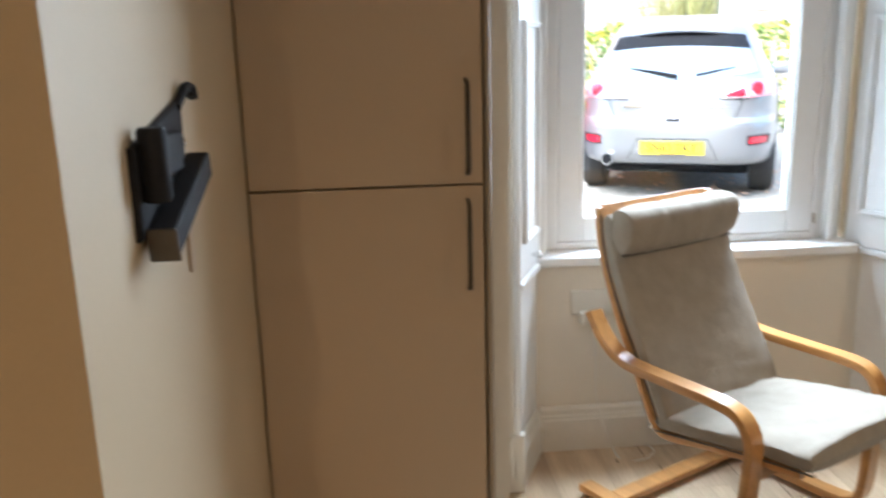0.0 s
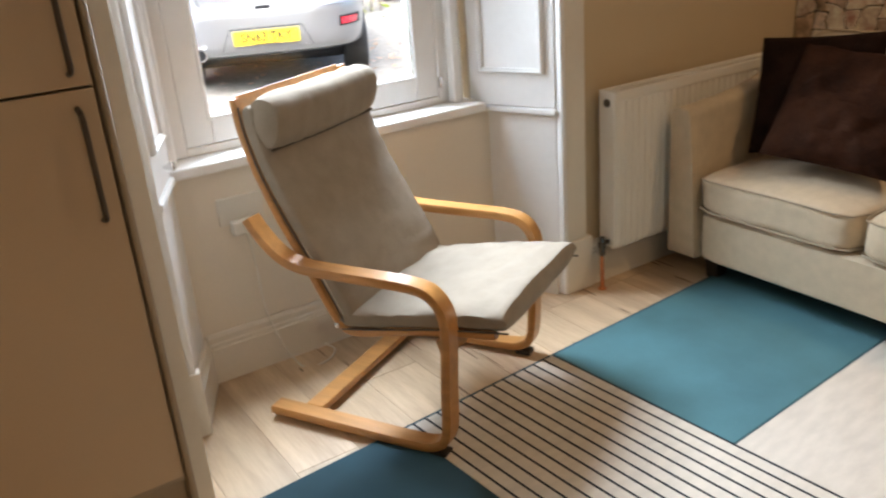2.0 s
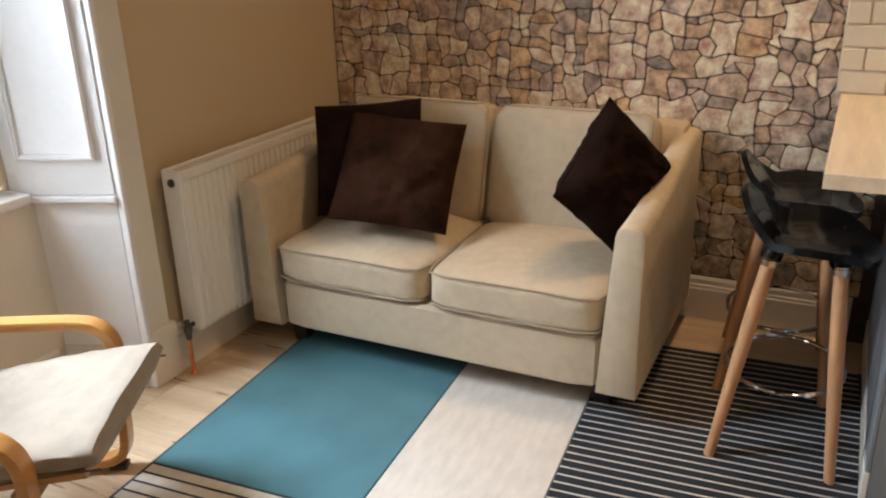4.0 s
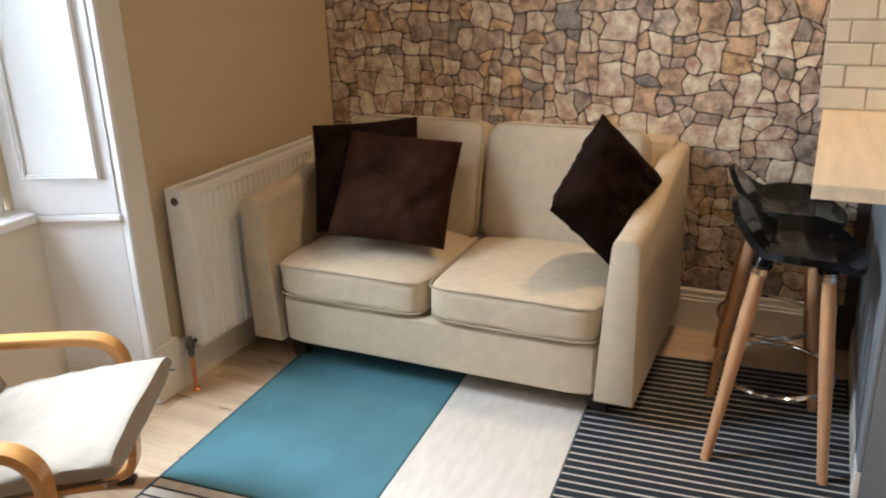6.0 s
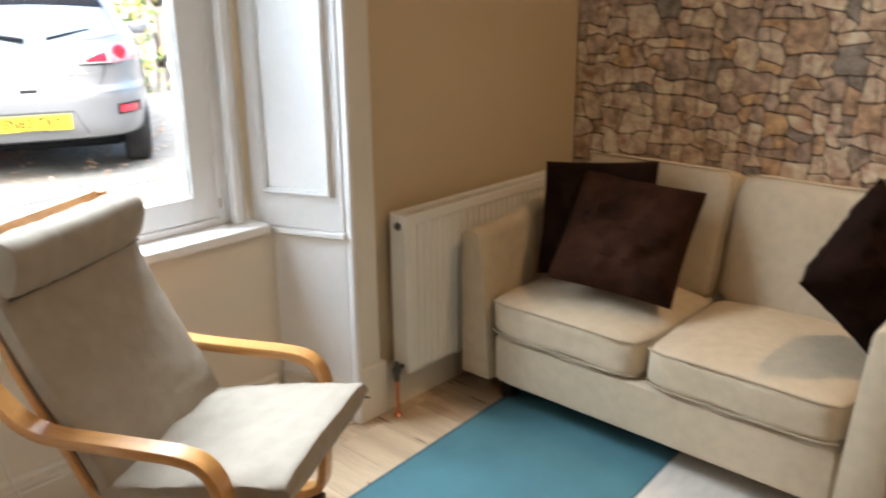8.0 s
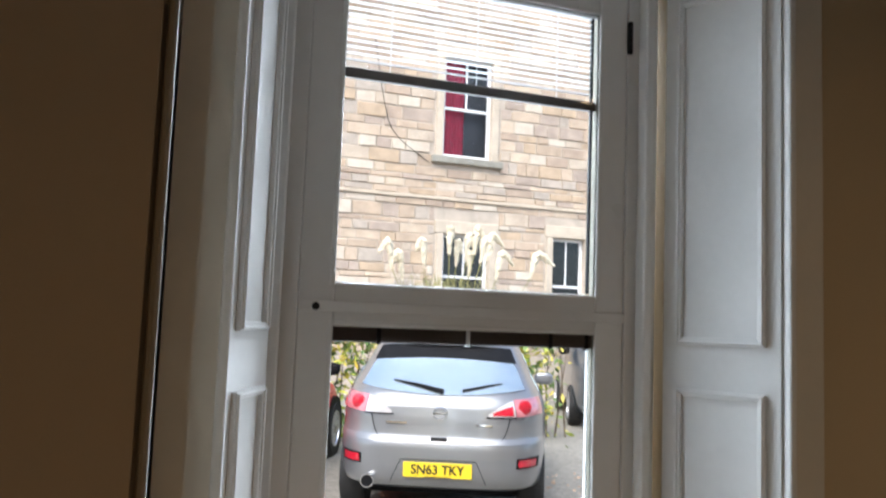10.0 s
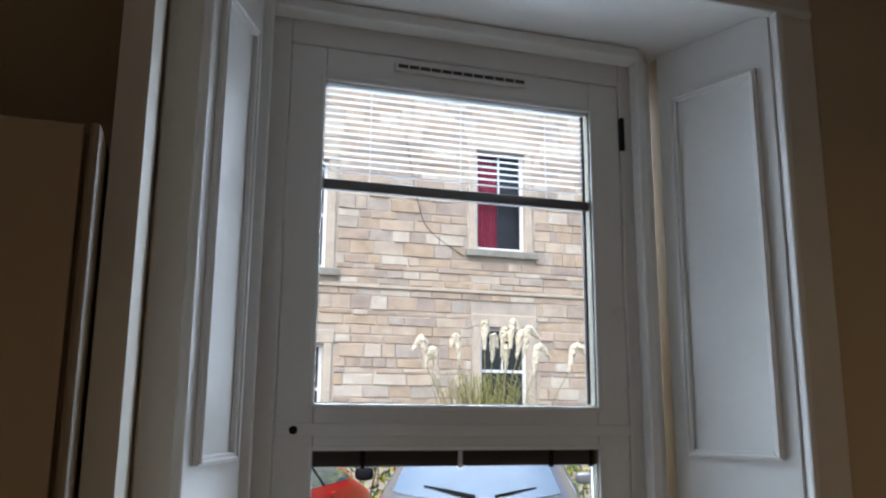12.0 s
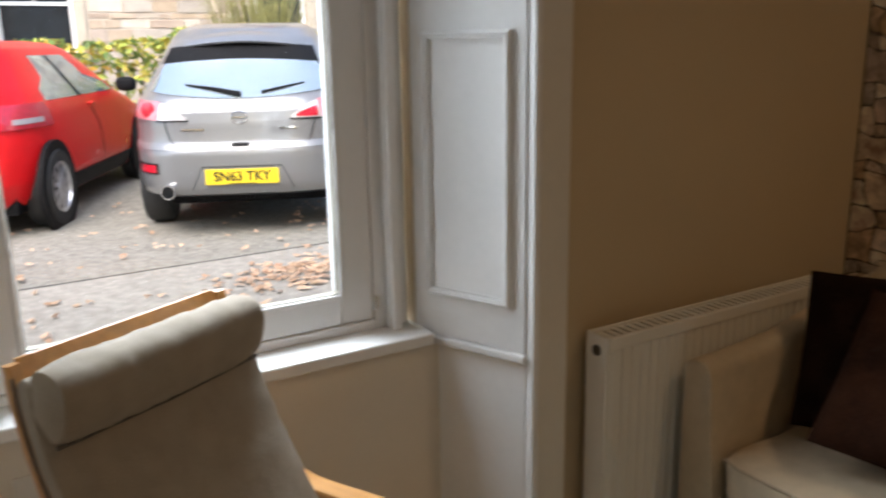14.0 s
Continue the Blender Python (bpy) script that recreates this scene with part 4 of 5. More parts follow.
# ---- round dark wall ornament on the stone wall ----
orn = thing("wall_clock", pose(3.747, 2.41, 1.655, 0, -90, 0), "round dark open-work metal wall clock", "clock")
part("rim", tube(bmesh.new(), [(0.175 * math.cos(2 * math.pi * k / 48), 0.175 * math.sin(2 * math.pi * k / 48), 0.008) for k in range(48)], 0.010, 8, closed=True), BLACKMATT, orn)
part("inner_ring", tube(bmesh.new(), [(0.10 * math.cos(2 * math.pi * k / 40), 0.10 * math.sin(2 * math.pi * k / 40), 0.008) for k in range(40)], 0.006, 8, closed=True), BLACKMATT, orn)
for k in range(12):
    bm = boxm(0.105, -0.007, 0.003, 0.168, 0.007, 0.012)
    bmesh.ops.transform(bm, matrix=pose(0, 0, 0, 0, 0, 30 * k), verts=bm.verts)
    part("hour_bar", bm, BLACKMATT, orn)
for a, l in ((70, 0.08), (160, 0.12)):
    bm = boxm(-0.015, -0.005, 0.012, l, 0.005, 0.016)
    bmesh.ops.transform(bm, matrix=pose(0, 0, 0, 0, 0, a), verts=bm.verts)
    part("clock_hand", bm, BLACKMATT, orn)

# ---- ceiling downlights over the kitchen side ----
for x, y, watts in ((0.0, -1.3, 3.3), (1.5, -1.5, 3.3), (3.35, 0.95, 2.6)):
    dl = thing("downlight", pose(x, y, TOP - 0.002), "round recessed ceiling downlight, switched on", "lamp", "ceiling downlights")
    part("bezel", lathe(bmesh.new(), [(0.055, 0), (0.055, -0.006), (0.042, -0.008), (0.042, 0.0)], 24), CHROME, dl)
    part("bulb", lathe(bmesh.new(), [(0.04, -0.001), (0.04, -0.004), (0.001, -0.005)], 20), LAMPGLOW, dl)
    lamp("downlight_beam", "AREA", pose(x, y, TOP - 0.02), watts, (1.0, 0.64, 0.33), size=(0.09, 0.09), spread=150)

# ---- outside ----
G = 0.10
gr = setting("ground", prism(bmesh.new(), [(-300, 3.45), (300, 3.45), (300, 500), (-300, 500)], G - 0.4, G), GRAVEL, "grey gravel drive with fallen leaves", "ground")
setting("pavement", prism(bmesh.new(), [(-6, 3.46), (9, 3.46), (9, 6.62), (-6, 6.28)], G - 0.05, G + 0.012), SLAB, "worn concrete strip along the house", "pavement")
setting("pavement_joint", prism(bmesh.new(), [(-6, 6.281), (9, 6.621), (9, 6.636), (-6, 6.296)], G - 0.02, G + 0.014), CARDARK, "dark earth joint along the edge of the paving", "pavement")
# unseen walls of this house, added to keep sky off the car's tail
setting("wall_outer_1", boxm(-9, 3.30, 3.205, 10, 3.46, 3.7), DRESSED, "unseen sandstone wall added over the window to block sky")
setting("wall_outer_2", boxm(-9, 3.30, 0, -1.855, 3.46, 3.2), DRESSED, "unseen sandstone wall added beside the room to block sky")
setting("wall_outer_3", boxm(3.955, 3.30, 0, 10, 3.46, 3.2), DRESSED, "unseen sandstone wall added beside the room to block sky")
rnd = random.Random(5)
bm = bmesh.new()
for i in range(560):
    if i < 190:
        x, y = rnd.gauss(3.02, 0.24), rnd.gauss(5.85, 0.15)
    else:
        x, y = rnd.uniform(0.6, 6.0), rnd.uniform(4.2, 9.0)
    a, s = rnd.uniform(0, 6.28), rnd.uniform(0.02, 0.05)
    c, q = math.cos(a), math.sin(a)
    zz = G + 0.02
    shape = [(-1, 0, 0.0), (-0.35, -0.45, 0.012), (0.5, -0.38, 0.004), (1, 0, 0.015), (0.45, 0.42, 0.0), (-0.4, 0.4, 0.016)]
    vs = [bm.verts.new((x + s * (u * c - v * q), y + s * (u * q + v * c), zz + h * rnd.uniform(0.3, 1.6))) for u, v, h in shape]
    bm.faces.new(vs)
tagged(part("fallen_leaves", bm, LEAF), "brown autumn leaves scattered over the drive", "leaves", kind="stuff")


def car(name, m, label, paint, y0s, y1s, hws, zs):
    """A car body of level rings, with wheels, glass and lamps; local y runs from the rear bumper to the nose."""
    t = thing(name, m, label, "car", "parked cars")
    N = 72

    def at(z):
        return (np.interp(z, zs, y0s), np.interp(z, zs, y1s), np.interp(z, zs, hws))

    def ring(z, grow=0.0):
        return [spot(z, 2 * math.pi * k / N, grow) for k in range(N)]

    def spot(z, q, grow=0.0):
        a, b, w = at(z)
        n = 5.0
        ca, sa = math.cos(q), math.sin(q)
        f = (abs(ca) ** n + abs(sa) ** n) ** (-1 / n)
        return Vector((ca * f * (w + grow), (a + b) / 2 + sa * f * ((b - a) / 2 + grow), z))

    def rear(z, u, grow=0.004):
        """A point on the rear face; u runs from -1 (left side) to 1."""
        return spot(z, -math.pi / 2 + u * math.pi / 4 * 0.999, grow)

    zz = sorted(set(list(zs) + list(np.linspace(zs[0], zs[-1], 22))))
    bm = bmesh.new()
    loft(bm, [ring(z) for z in zz])
    part("body", bm, paint, t, smooth=True)

    def sheet(nm, material, rows, label="", parent=t, thick=0.006):
        bm = bmesh.new()
        vs = [[bm.verts.new(p) for p in r] for r in rows]
        for a, b in zip(vs, vs[1:]):
            for i in range(len(a) - 1):
                bm.faces.new((a[i], a[i + 1], b[i + 1], b[i]))
        bmesh.ops.recalc_face_normals(bm, faces=bm.faces)
        bmesh.ops.solidify(bm, geom=bm.faces[:], thickness=thick)
        return part(nm, bm, material, parent, label, True)

    return t, at, spot, rear, sheet


def wheel(t, x, y, r, w, side):
    m = pose(x, y, r, 0, 90 * side, 0)
    ty = part("wheel", lathe(bmesh.new(), [(r * 0.64, -w / 2), (r * 0.93, -w / 2), (r, -w / 2 + 0.03), (r, w / 2 - 0.03), (r * 0.93, w / 2), (r * 0.64, w / 2), (r * 0.62, w / 2 - 0.03), (r * 0.5, -w / 2 + 0.02)], 32, m), TYRE, t, "black tyre on an alloy wheel", True)
    bm = lathe(bmesh.new(), [(r * 0.66, w / 2 - 0.012), (r * 0.66, w / 2 + 0.002), (r * 0.61, w / 2 + 0.004), (r * 0.58, w / 2 - 0.03)], 32)
    for k in range(10):
        b2 = boxm(0.03, -0.018, w / 2 - 0.03, r * 0.62, 0.018, w / 2 - 0.008, bevel=0.003, seg=1)
        bmesh.ops.transform(b2, matrix=pose(0, 0, 0, 0, 0, 36 * k), verts=b2.verts)
        me = bpy.data.meshes.new("spoke_tmp")
        b2.to_mesh(me)
        b2.free()
        bm.from_mesh(me)
        bpy.data.meshes.remove(me)
    lathe_hub = lathe(bmesh.new(), [(0.06, w / 2 - 0.03), (0.06, w / 2 - 0.004), (0.03, w / 2)], 16)
    me = bpy.data.meshes.new("hub_tmp")
    lathe_hub.to_mesh(me)
    lathe_hub.free()
    bm.from_mesh(me)
    bpy.data.meshes.remove(me)
    bmesh.ops.transform(bm, matrix=m, verts=bm.verts)
    part("rim", bm, ALLOY, ty, "silver alloy rim", True)
    return ty


def line_text(body, size, m, material, parent, name="lettering", depth=0.002):
    cu = bpy.data.curves.new(name, "FONT")
    cu.offset = 0.0022
    cu.body, cu.size, cu.extrude, cu.align_x, cu.align_y = body, size, depth, "CENTER", "CENTER"
    tmp = bpy.data.objects.new(name, cu)
    scene.collection.objects.link(tmp)
    dg = bpy.context.evaluated_depsgraph_get()
    me = bpy.data.meshes.new_from_object(tmp.evaluated_get(dg))
    bpy.data.objects.remove(tmp)
    me.materials.clear()
    me.materials.append(material)
    ob = new(name, me)
    ob.parent = parent
    ob.matrix_basis = m
    return ob


# silver hatchback
HEAD = -24
ZS = [0.300, 0.325, 0.37, 0.46, 0.56, 0.64, 0.70, 0.76, 0.84, 0.92, 1.00, 1.06, 1.14, 1.25, 1.35, 1.43, 1.51, 1.555, 1.57]
Y0 = [0.12, 0.04, 0.015, 0.00, 0.00, 0.004, 0.042, 0.052, 0.060, 0.078, 0.125, 0.20, 0.31, 0.45, 0.56, 0.65, 0.84, 1.15, 1.50]
Y1 = [4.25, 4.38, 4.44, 4.46, 4.46, 4.44, 4.40, 4.30, 4.00, 3.60, 3.30, 3.15, 2.98, 2.78, 2.58, 2.44, 2.30, 2.15, 1.95]
HW = [0.83, 0.85, 0.86, 0.87, 0.877, 0.877, 0.875, 0.87, 0.865, 0.85, 0.82, 0.79, 0.745, 0.69, 0.64, 0.60, 0.545, 0.46, 0.36]
plate_at = Vector((3.066, 7.04, 0))
fwd = Vector((math.sin(radians(-HEAD)), math.cos(radians(-HEAD)), 0))
org = plate_at + fwd * 0.02
t, at, spot, rear, sheet = car("hatchback_car", pose(org.x, org.y, G, 0, 0, HEAD), "silver hatchback parked with its tail to the window", SILVER, Y0, Y1, HW, ZS)
lin = lambda a, b, n: [a + (b - a) * k / (n - 1) for k in range(n)]
# rear glass, pale because the sky's sheen is in its colour
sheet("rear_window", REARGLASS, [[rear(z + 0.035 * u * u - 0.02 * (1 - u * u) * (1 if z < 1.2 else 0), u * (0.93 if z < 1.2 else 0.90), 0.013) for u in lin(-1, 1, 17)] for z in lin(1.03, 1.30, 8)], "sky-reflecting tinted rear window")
sheet("window_surround", CARDARK, [[rear(z - 0.03 * u * u, u * 0.95, 0.017) for u in lin(-1, 1, 21)] for z in lin(1.285, 1.40, 6)], "black tinted band above the rear window")
sp = bmesh.new()
rings = []
for u in lin(-0.96, 0.96, 21):
    p = rear(1.42, u, 0.0)
    back = 0.10 * (1 - 0.75 * u ** 4)
    sag = 0.05 * u * u
    rings.append([(p.x, p.y + 0.16, 1.492 - sag), (p.x, p.y - back * 0.4, 1.452 - sag), (p.x, p.y - back, 1.412 - sag), (p.x, p.y - back + 0.012, 1.398 - sag), (p.x, p.y - 0.02, 1.402 - sag), (p.x, p.y + 0.14, 1.41 - sag)])
part("spoiler", loft(sp, rings), SILVER, t, smooth=True)
for s in (-1, 1):
    la = sheet("tail_lamp", LAMPPINK, [[rear(z + 0.05 * (abs(u) - 0.8), s * u, 0.012) for u in lin(0.775, 1.10, 15)] for z in lin(0.865, 0.995, 6)], "pink-tinted tail lamp with a round red lens")
    sheet("clear_lens", LAMPCLEAR, [[rear(0.862 + (z - 0.862) * (1 - 0.85 * ((0.77 - u) / 0.25) ** 1.3), s * u, 0.010) for u in lin(0.52, 0.77, 9)] for z in lin(0.862, 0.985, 5)], "clear inner lamp lens", la)
    if s > 0:
        sheet("fog_lens", LAMPRED, [[rear(0.872 + (z - 0.872) * (1 - 0.8 * ((0.75 - u) / 0.20) ** 1.3), u, 0.014) for u in lin(0.56, 0.75, 7)] for z in lin(0.872, 0.945, 4)], "red band inside the clear lens", la)
    sheet("lamp_edge", CARDARK, [[rear(z - 0.004 * (0.77 - u), s * u, 0.008) for u in lin(0.50, 0.78, 9)] for z in (0.852, 0.864)], "", la)
    c = rear(0.935, s * 0.86, 0.014)
    part("round_lamp", lathe(bmesh.new(), [(0.055, -0.01), (0.055, 0.010), (0.035, 0.018), (0.001, 0.020)], 20, Matrix.Translation(c) @ pose(0, 0, 0, 90, 0, s * 25)), LAMPRED, la, smooth=True)
    sheet("fog_reflector", LAMPRED, [[rear(z, s * u, 0.006) for u in lin(0.80, 0.98, 5)] for z in lin(0.49, 0.545, 3)], "small red bumper reflector")
    sheet("fog_recess", CARDARK, [[rear(z, s * u, 0.003) for u in lin(0.78, 1.02, 5)] for z in lin(0.478, 0.557, 3)])
    # side glass
    sheet("side_window", CARGLASS, [[spot(z, (0 if s > 0 else math.pi) + s * a, 0.004) for a in lin(-0.60 if z < 1.2 else -0.50, 0.52 if z < 1.2 else 0.40, 15)] for z in lin(1.03, 1.33, 5)], "dark side window")
    part("door_mirror", pad(bmesh.new(), 0.20, 0.10, 0.13, n=3, cuts=6), SILVER, t, smooth=True).location = (s * 0.95, 2.72, 1.02)
sheet("tailgate_gap", CARDARK, [[rear(0.676 + dz + 0.03 * u * u, u, 0.0025) for u in lin(-0.62, 0.62, 15)] for dz in (0.0, 0.007)])
for s in (-1, 1):
    sheet("tailgate_gap", CARDARK, [[rear(z, s * (0.62 + 0.10 * ((z - 0.69) / 0.17) ** 0.5) + du, 0.0025) for du in (0.0, 0.008)] for z in lin(0.692, 0.86, 9)])
sheet("bumper_lip", SILVER, [[rear(z, u, 0.006 if z < 0.69 else 0.001) for u in lin(-1.1, 1.1, 41)] for z in lin(0.655, 0.70, 4)])
for s in (-1, 1):
    sheet("plate_recess_edge", CARDARK, [[rear(z, s * (0.40 + 0.11 * (0.53 - z) / 0.17) + du, 0.003) for du in (0, 0.007)] for z in lin(0.36, 0.53, 6)])
sheet("plate_recess_edge", CARDARK, [[rear(z, u, 0.003) for u in lin(-0.40, 0.40, 9)] for z in (0.526, 0.532)])
sheet("release_handle", CARDARK, [[rear(z, u, 0.012) for u in lin(-0.09, 0.09, 5)] for z in (0.672, 0.698)])
pl = part("number_plate", boxm(-0.26, -0.018, 0.402, 0.26, -0.008, 0.513, bevel=0.003), PLATE, t, "yellow number plate")
line_text("SN63 TKY", 0.098, Matrix.Translation((0, -0.0185, 0.458)) @ pose(0, 0, 0, 90, 0, 0) @ Matrix.Diagonal((0.94, 1, 1, 1)), INK, pl)
part("plate_footer", boxm(-0.10, -0.0195, 0.405, 0.10, -0.017, 0.411), INK, pl)
part("badge", tube(bmesh.new(), [(0.055 * math.cos(2 * math.pi * k / 28), rear(0.875, 0, 0.012).y, 0.875 + 0.043 * math.sin(2 * math.pi * k / 28)) for k in range(28)], 0.006, 6, closed=True), CHROME, t, "plain chrome oval badge", True)
part("badge_bar", boxm(-0.045, rear(0.875, 0, 0.014).y, 0.872, 0.045, rear(0.875, 0, 0.006).y, 0.882), CHROME, t)
for u0, u1 in ((-0.56, -0.36), (0.40, 0.55)):
    sheet("nameplate", CHROME, [[rear(z, u, 0.007) for u in lin(u0, u1, 5)] for z in (0.788, 0.802)])
part("wiper", tube(bmesh.new(), [rear(1.035, 0.02, 0.03), rear(1.075, -0.30, 0.025), rear(1.105, -0.58, 0.022)], [0.022, 0.015, 0.006], 8), CARDARK, t, "black rear wiper")
part("wiper_blade", tube(bmesh.new(), [rear(1.045, 0.25, 0.022), rear(1.075, 0.48, 0.020), rear(1.105, 0.70, 0.018)], [0.012, 0.012, 0.006], 8), CARDARK, t, "dark reflection-edged wiper blade")
ex = rear(0.355, -0.70, 0.03)
part("exhaust", tube(bmesh.new(), [ex + Vector((0, -0.03, 0)), ex + Vector((0, 0.18, 0))], 0.052, 18), CHROME, t, "round bright metal exhaust tip", True)
part("exhaust_bore", lathe(bmesh.new(), [(0.044, 0), (0.044, 0.004), (0.001, 0.005)], 18, Matrix.Translation(ex + Vector((0, -0.030, 0))) @ pose(0, 0, 0, 90, 0, 0)), CARDARK, t)
part("aerial", tube(bmesh.new(), [(0, 1.25, 1.555), (0, 1.12, 1.70)], [0.008, 0.004], 6), CARDARK, t)
for x in (-0.735, 0.735):
    for y in (0.80, 3.55):
        wheel(t, x, y, 0.315, 0.205, 1 if x > 0 else -1)
part("underbody", boxm(-0.62, 0.55, 0.17, 0.62, 4.2, 0.36, bevel=0.03), CARDARK, t)

# red hatchback
HEAD2 = -26
fw2 = Vector((math.sin(radians(-HEAD2)), math.cos(radians(-HEAD2)), 0))
sd2 = Vector((fw2.y, -fw2.x, 0))
w_at = Vector((1.95, 8.42, 0))
org2 = w_at - sd2 * 0.80 - fw2 * 0.70
ZS2 = [0.20, 0.28, 0.40, 0.55, 0.68, 0.78, 0.88, 0.96, 1.04, 1.16, 1.28, 1.38, 1.43, 1.45]
Y02 = [0.15, 0.05, 0.0, 0.0, 0.02, 0.06, 0.10, 0.14, 0.18, 0.28, 0.40, 0.48, 0.70, 1.2]
Y12 = [3.90, 4.02, 4.06, 4.05, 4.0, 3.85, 3.50, 3.15, 2.98, 2.74, 2.5, 2.25, 2.1, 1.8]
HW2 = [0.78, 0.83, 0.86, 0.865, 0.86, 0.855, 0.845, 0.825, 0.79, 0.72, 0.655, 0.59, 0.5, 0.36]
t2, at2, spot2, rear2, sheet2 = car("hatchback_car", pose(org2.x, org2.y, G, 0, 0, HEAD2), "bright red hatchback with alloy wheels parked on the drive", RED, Y02, Y12, HW2, ZS2)
for s in (-1, 1):
    a0 = 0 if s > 0 else math.pi
    sheet2("side_window", CARGLASS, [[spot2(z, a0 + s * a, 0.004) for a in lin(-0.52 if z < 1.15 else -0.40, 0.60 if z < 1.15 else 0.36, 15)] for z in lin(0.985, 1.33, 5)], "dark side window")
    sheet2("window_pillar", CARDARK, [[spot2(z, a0 + s * a, 0.007) for a in (-0.07, -0.02)] for z in lin(0.985, 1.33, 4)])
    sheet2("sill_trim", CARDARK, [[spot2(z, a0 + s * a, 0.012) for a in lin(-0.42, 0.40, 12)] for z in lin(0.21, 0.36, 3)], "black door sill trim")
    sheet2("door_gap", CARDARK, [[spot2(z, a0 + s * (-0.05 + 0.008 * d_), 0.003) for d_ in (0, 1)] for z in lin(0.38, 0.98, 6)])
    p = spot2(0.90, a0 + s * 0.0, 0.012)
    part("door_handle", pad(bmesh.new(), 0.03, 0.16, 0.03, n=4, cuts=4), RED, t2, smooth=True).location = p
    part("door_mirror", pad(bmesh.new(), 0.20, 0.11, 0.14, n=3, cuts=6), CARDARK, t2, smooth=True).location = (s * 0.94, 2.62, 1.03)
    la = sheet2("tail_lamp", LAMPRED, [[rear2(z, s * u, 0.012) for u in lin(0.78, 1.3, 9)] for z in lin(0.80, 0.98, 6)], "red tail lamp")
    sheet2("clear_lens", LAMPCLEAR, [[rear2(z, s * u, 0.016) for u in lin(0.98, 1.22, 5)] for z in lin(0.835, 0.875, 3)], "pale lamp band", la)
    for y in (0.70, 3.24):
        wheel(t2, s * 0.785, y, 0.31, 0.20, s)
        bm = lathe(bmesh.new(), [(0.345, -0.02), (0.375, -0.02), (0.375, 0.02), (0.345, 0.02)], 36, pose(s * 0.853, y, 0.31, 0, 90, 0))
        part("wheel_arch", bm, CARDARK, t2)
sheet2("rear_window", CARGLASS, [[rear2(z, u * 0.92, 0.005) for u in lin(-1, 1, 11)] for z in lin(1.04, 1.33, 5)], "tinted rear window")
part("underbody", boxm(-0.70, 0.25, 0.17, 0.70, 3.9, 0.30), CARDARK, t2)

# dark van further off
ZS3 = [0.25, 0.35, 0.5, 0.8, 1.0, 1.15, 1.3, 1.5, 1.75, 1.85, 1.90]
Y03 = [0.1, 0.03, 0.0, 0.0, 0.03, 0.05, 0.08, 0.14, 0.22, 0.35, 0.6]
Y13 = [4.3, 4.4, 4.42, 4.4, 4.2, 3.7, 3.4, 3.1, 2.8, 2.6, 2.3]
HW3 = [0.84, 0.88, 0.90, 0.905, 0.90, 0.885, 0.86, 0.82, 0.76, 0.70, 0.55]
t3, at3, spot3, rear3, sheet3 = car("van", pose(9.9, 16.04, G, 0, 0, 156), "dark blue-grey van parked facing the window, beyond the silver car", GREYCAR, Y03, Y13, HW3, ZS3)
for s in (-1, 1):
    a0 = 0 if s > 0 else math.pi
    sheet3("side_window", DARKGLASS, [[spot3(z, a0 + s * a, 0.004) for a in lin(-0.5, 0.5, 13)] for z in lin(1.22, 1.68, 5)], "dark side window")
    part("door_mirror", pad(bmesh.new(), 0.20, 0.12, 0.22, n=3, cuts=6), CARDARK, t3, smooth=True).location = (s * 0.98, 3.1, 1.25)
    for y in (0.8, 3.45):
        wheel(t3, s * 0.82, y, 0.33, 0.21, s)
sheet3("windscreen", DARKGLASS, [[spot3(z, math.pi / 2 + u * 0.72, 0.006) for u in lin(-1, 1, 11)] for z in lin(1.22, 1.72, 5)], "dark windscreen")

# sandstone house across the drive
FY = 17.5
house = thing("sandstone_house", pose(-0.14, 0, 0.07), "blond rubble sandstone house with dressed window surrounds", "house", kind="structure")
OPEN = [(6.96, 5.20, 8.10, 7.45), (2.45, 4.60, 3.73, 6.90), (7.05, 1.75, 8.12, 3.55), (2.50, 1.33, 3.74, 3.10), (9.68, 1.50, 10.50, 3.64), (12.3, 5.20, 13.5, 7.45), (-2.5, 4.60, -1.3, 6.90), (-2.5, 1.33, -1.3, 3.10)]
bm = bmesh.new()
BAND = 4.25
xs = sorted({-16.0, 26.0} | {o[0] for o in OPEN} | {o[2] for o in OPEN})
zs_ = sorted({-0.3, 10.6} | {o[1] for o in OPEN} | {o[3] for o in OPEN})
for a, b in zip(xs, xs[1:]):
    for c, e in zip(zs_, zs_[1:]):
        if not any(o[0] <= (a + b) / 2 <= o[2] and o[1] <= (c + e) / 2 <= o[3] for o in OPEN):
            box(bm, a, FY, c, b, FY + 0.5, e)
part("wall", bm, LIME, house)
roof = loft(bmesh.new(), [[(x, FY - 0.35, 10.5), (x, FY + 4.5, 13.8), (x, FY + 9.3, 10.5)] for x in (-16.2, 26.2)])
part("roof", roof, DARKROOM, house, "dark slate roof")
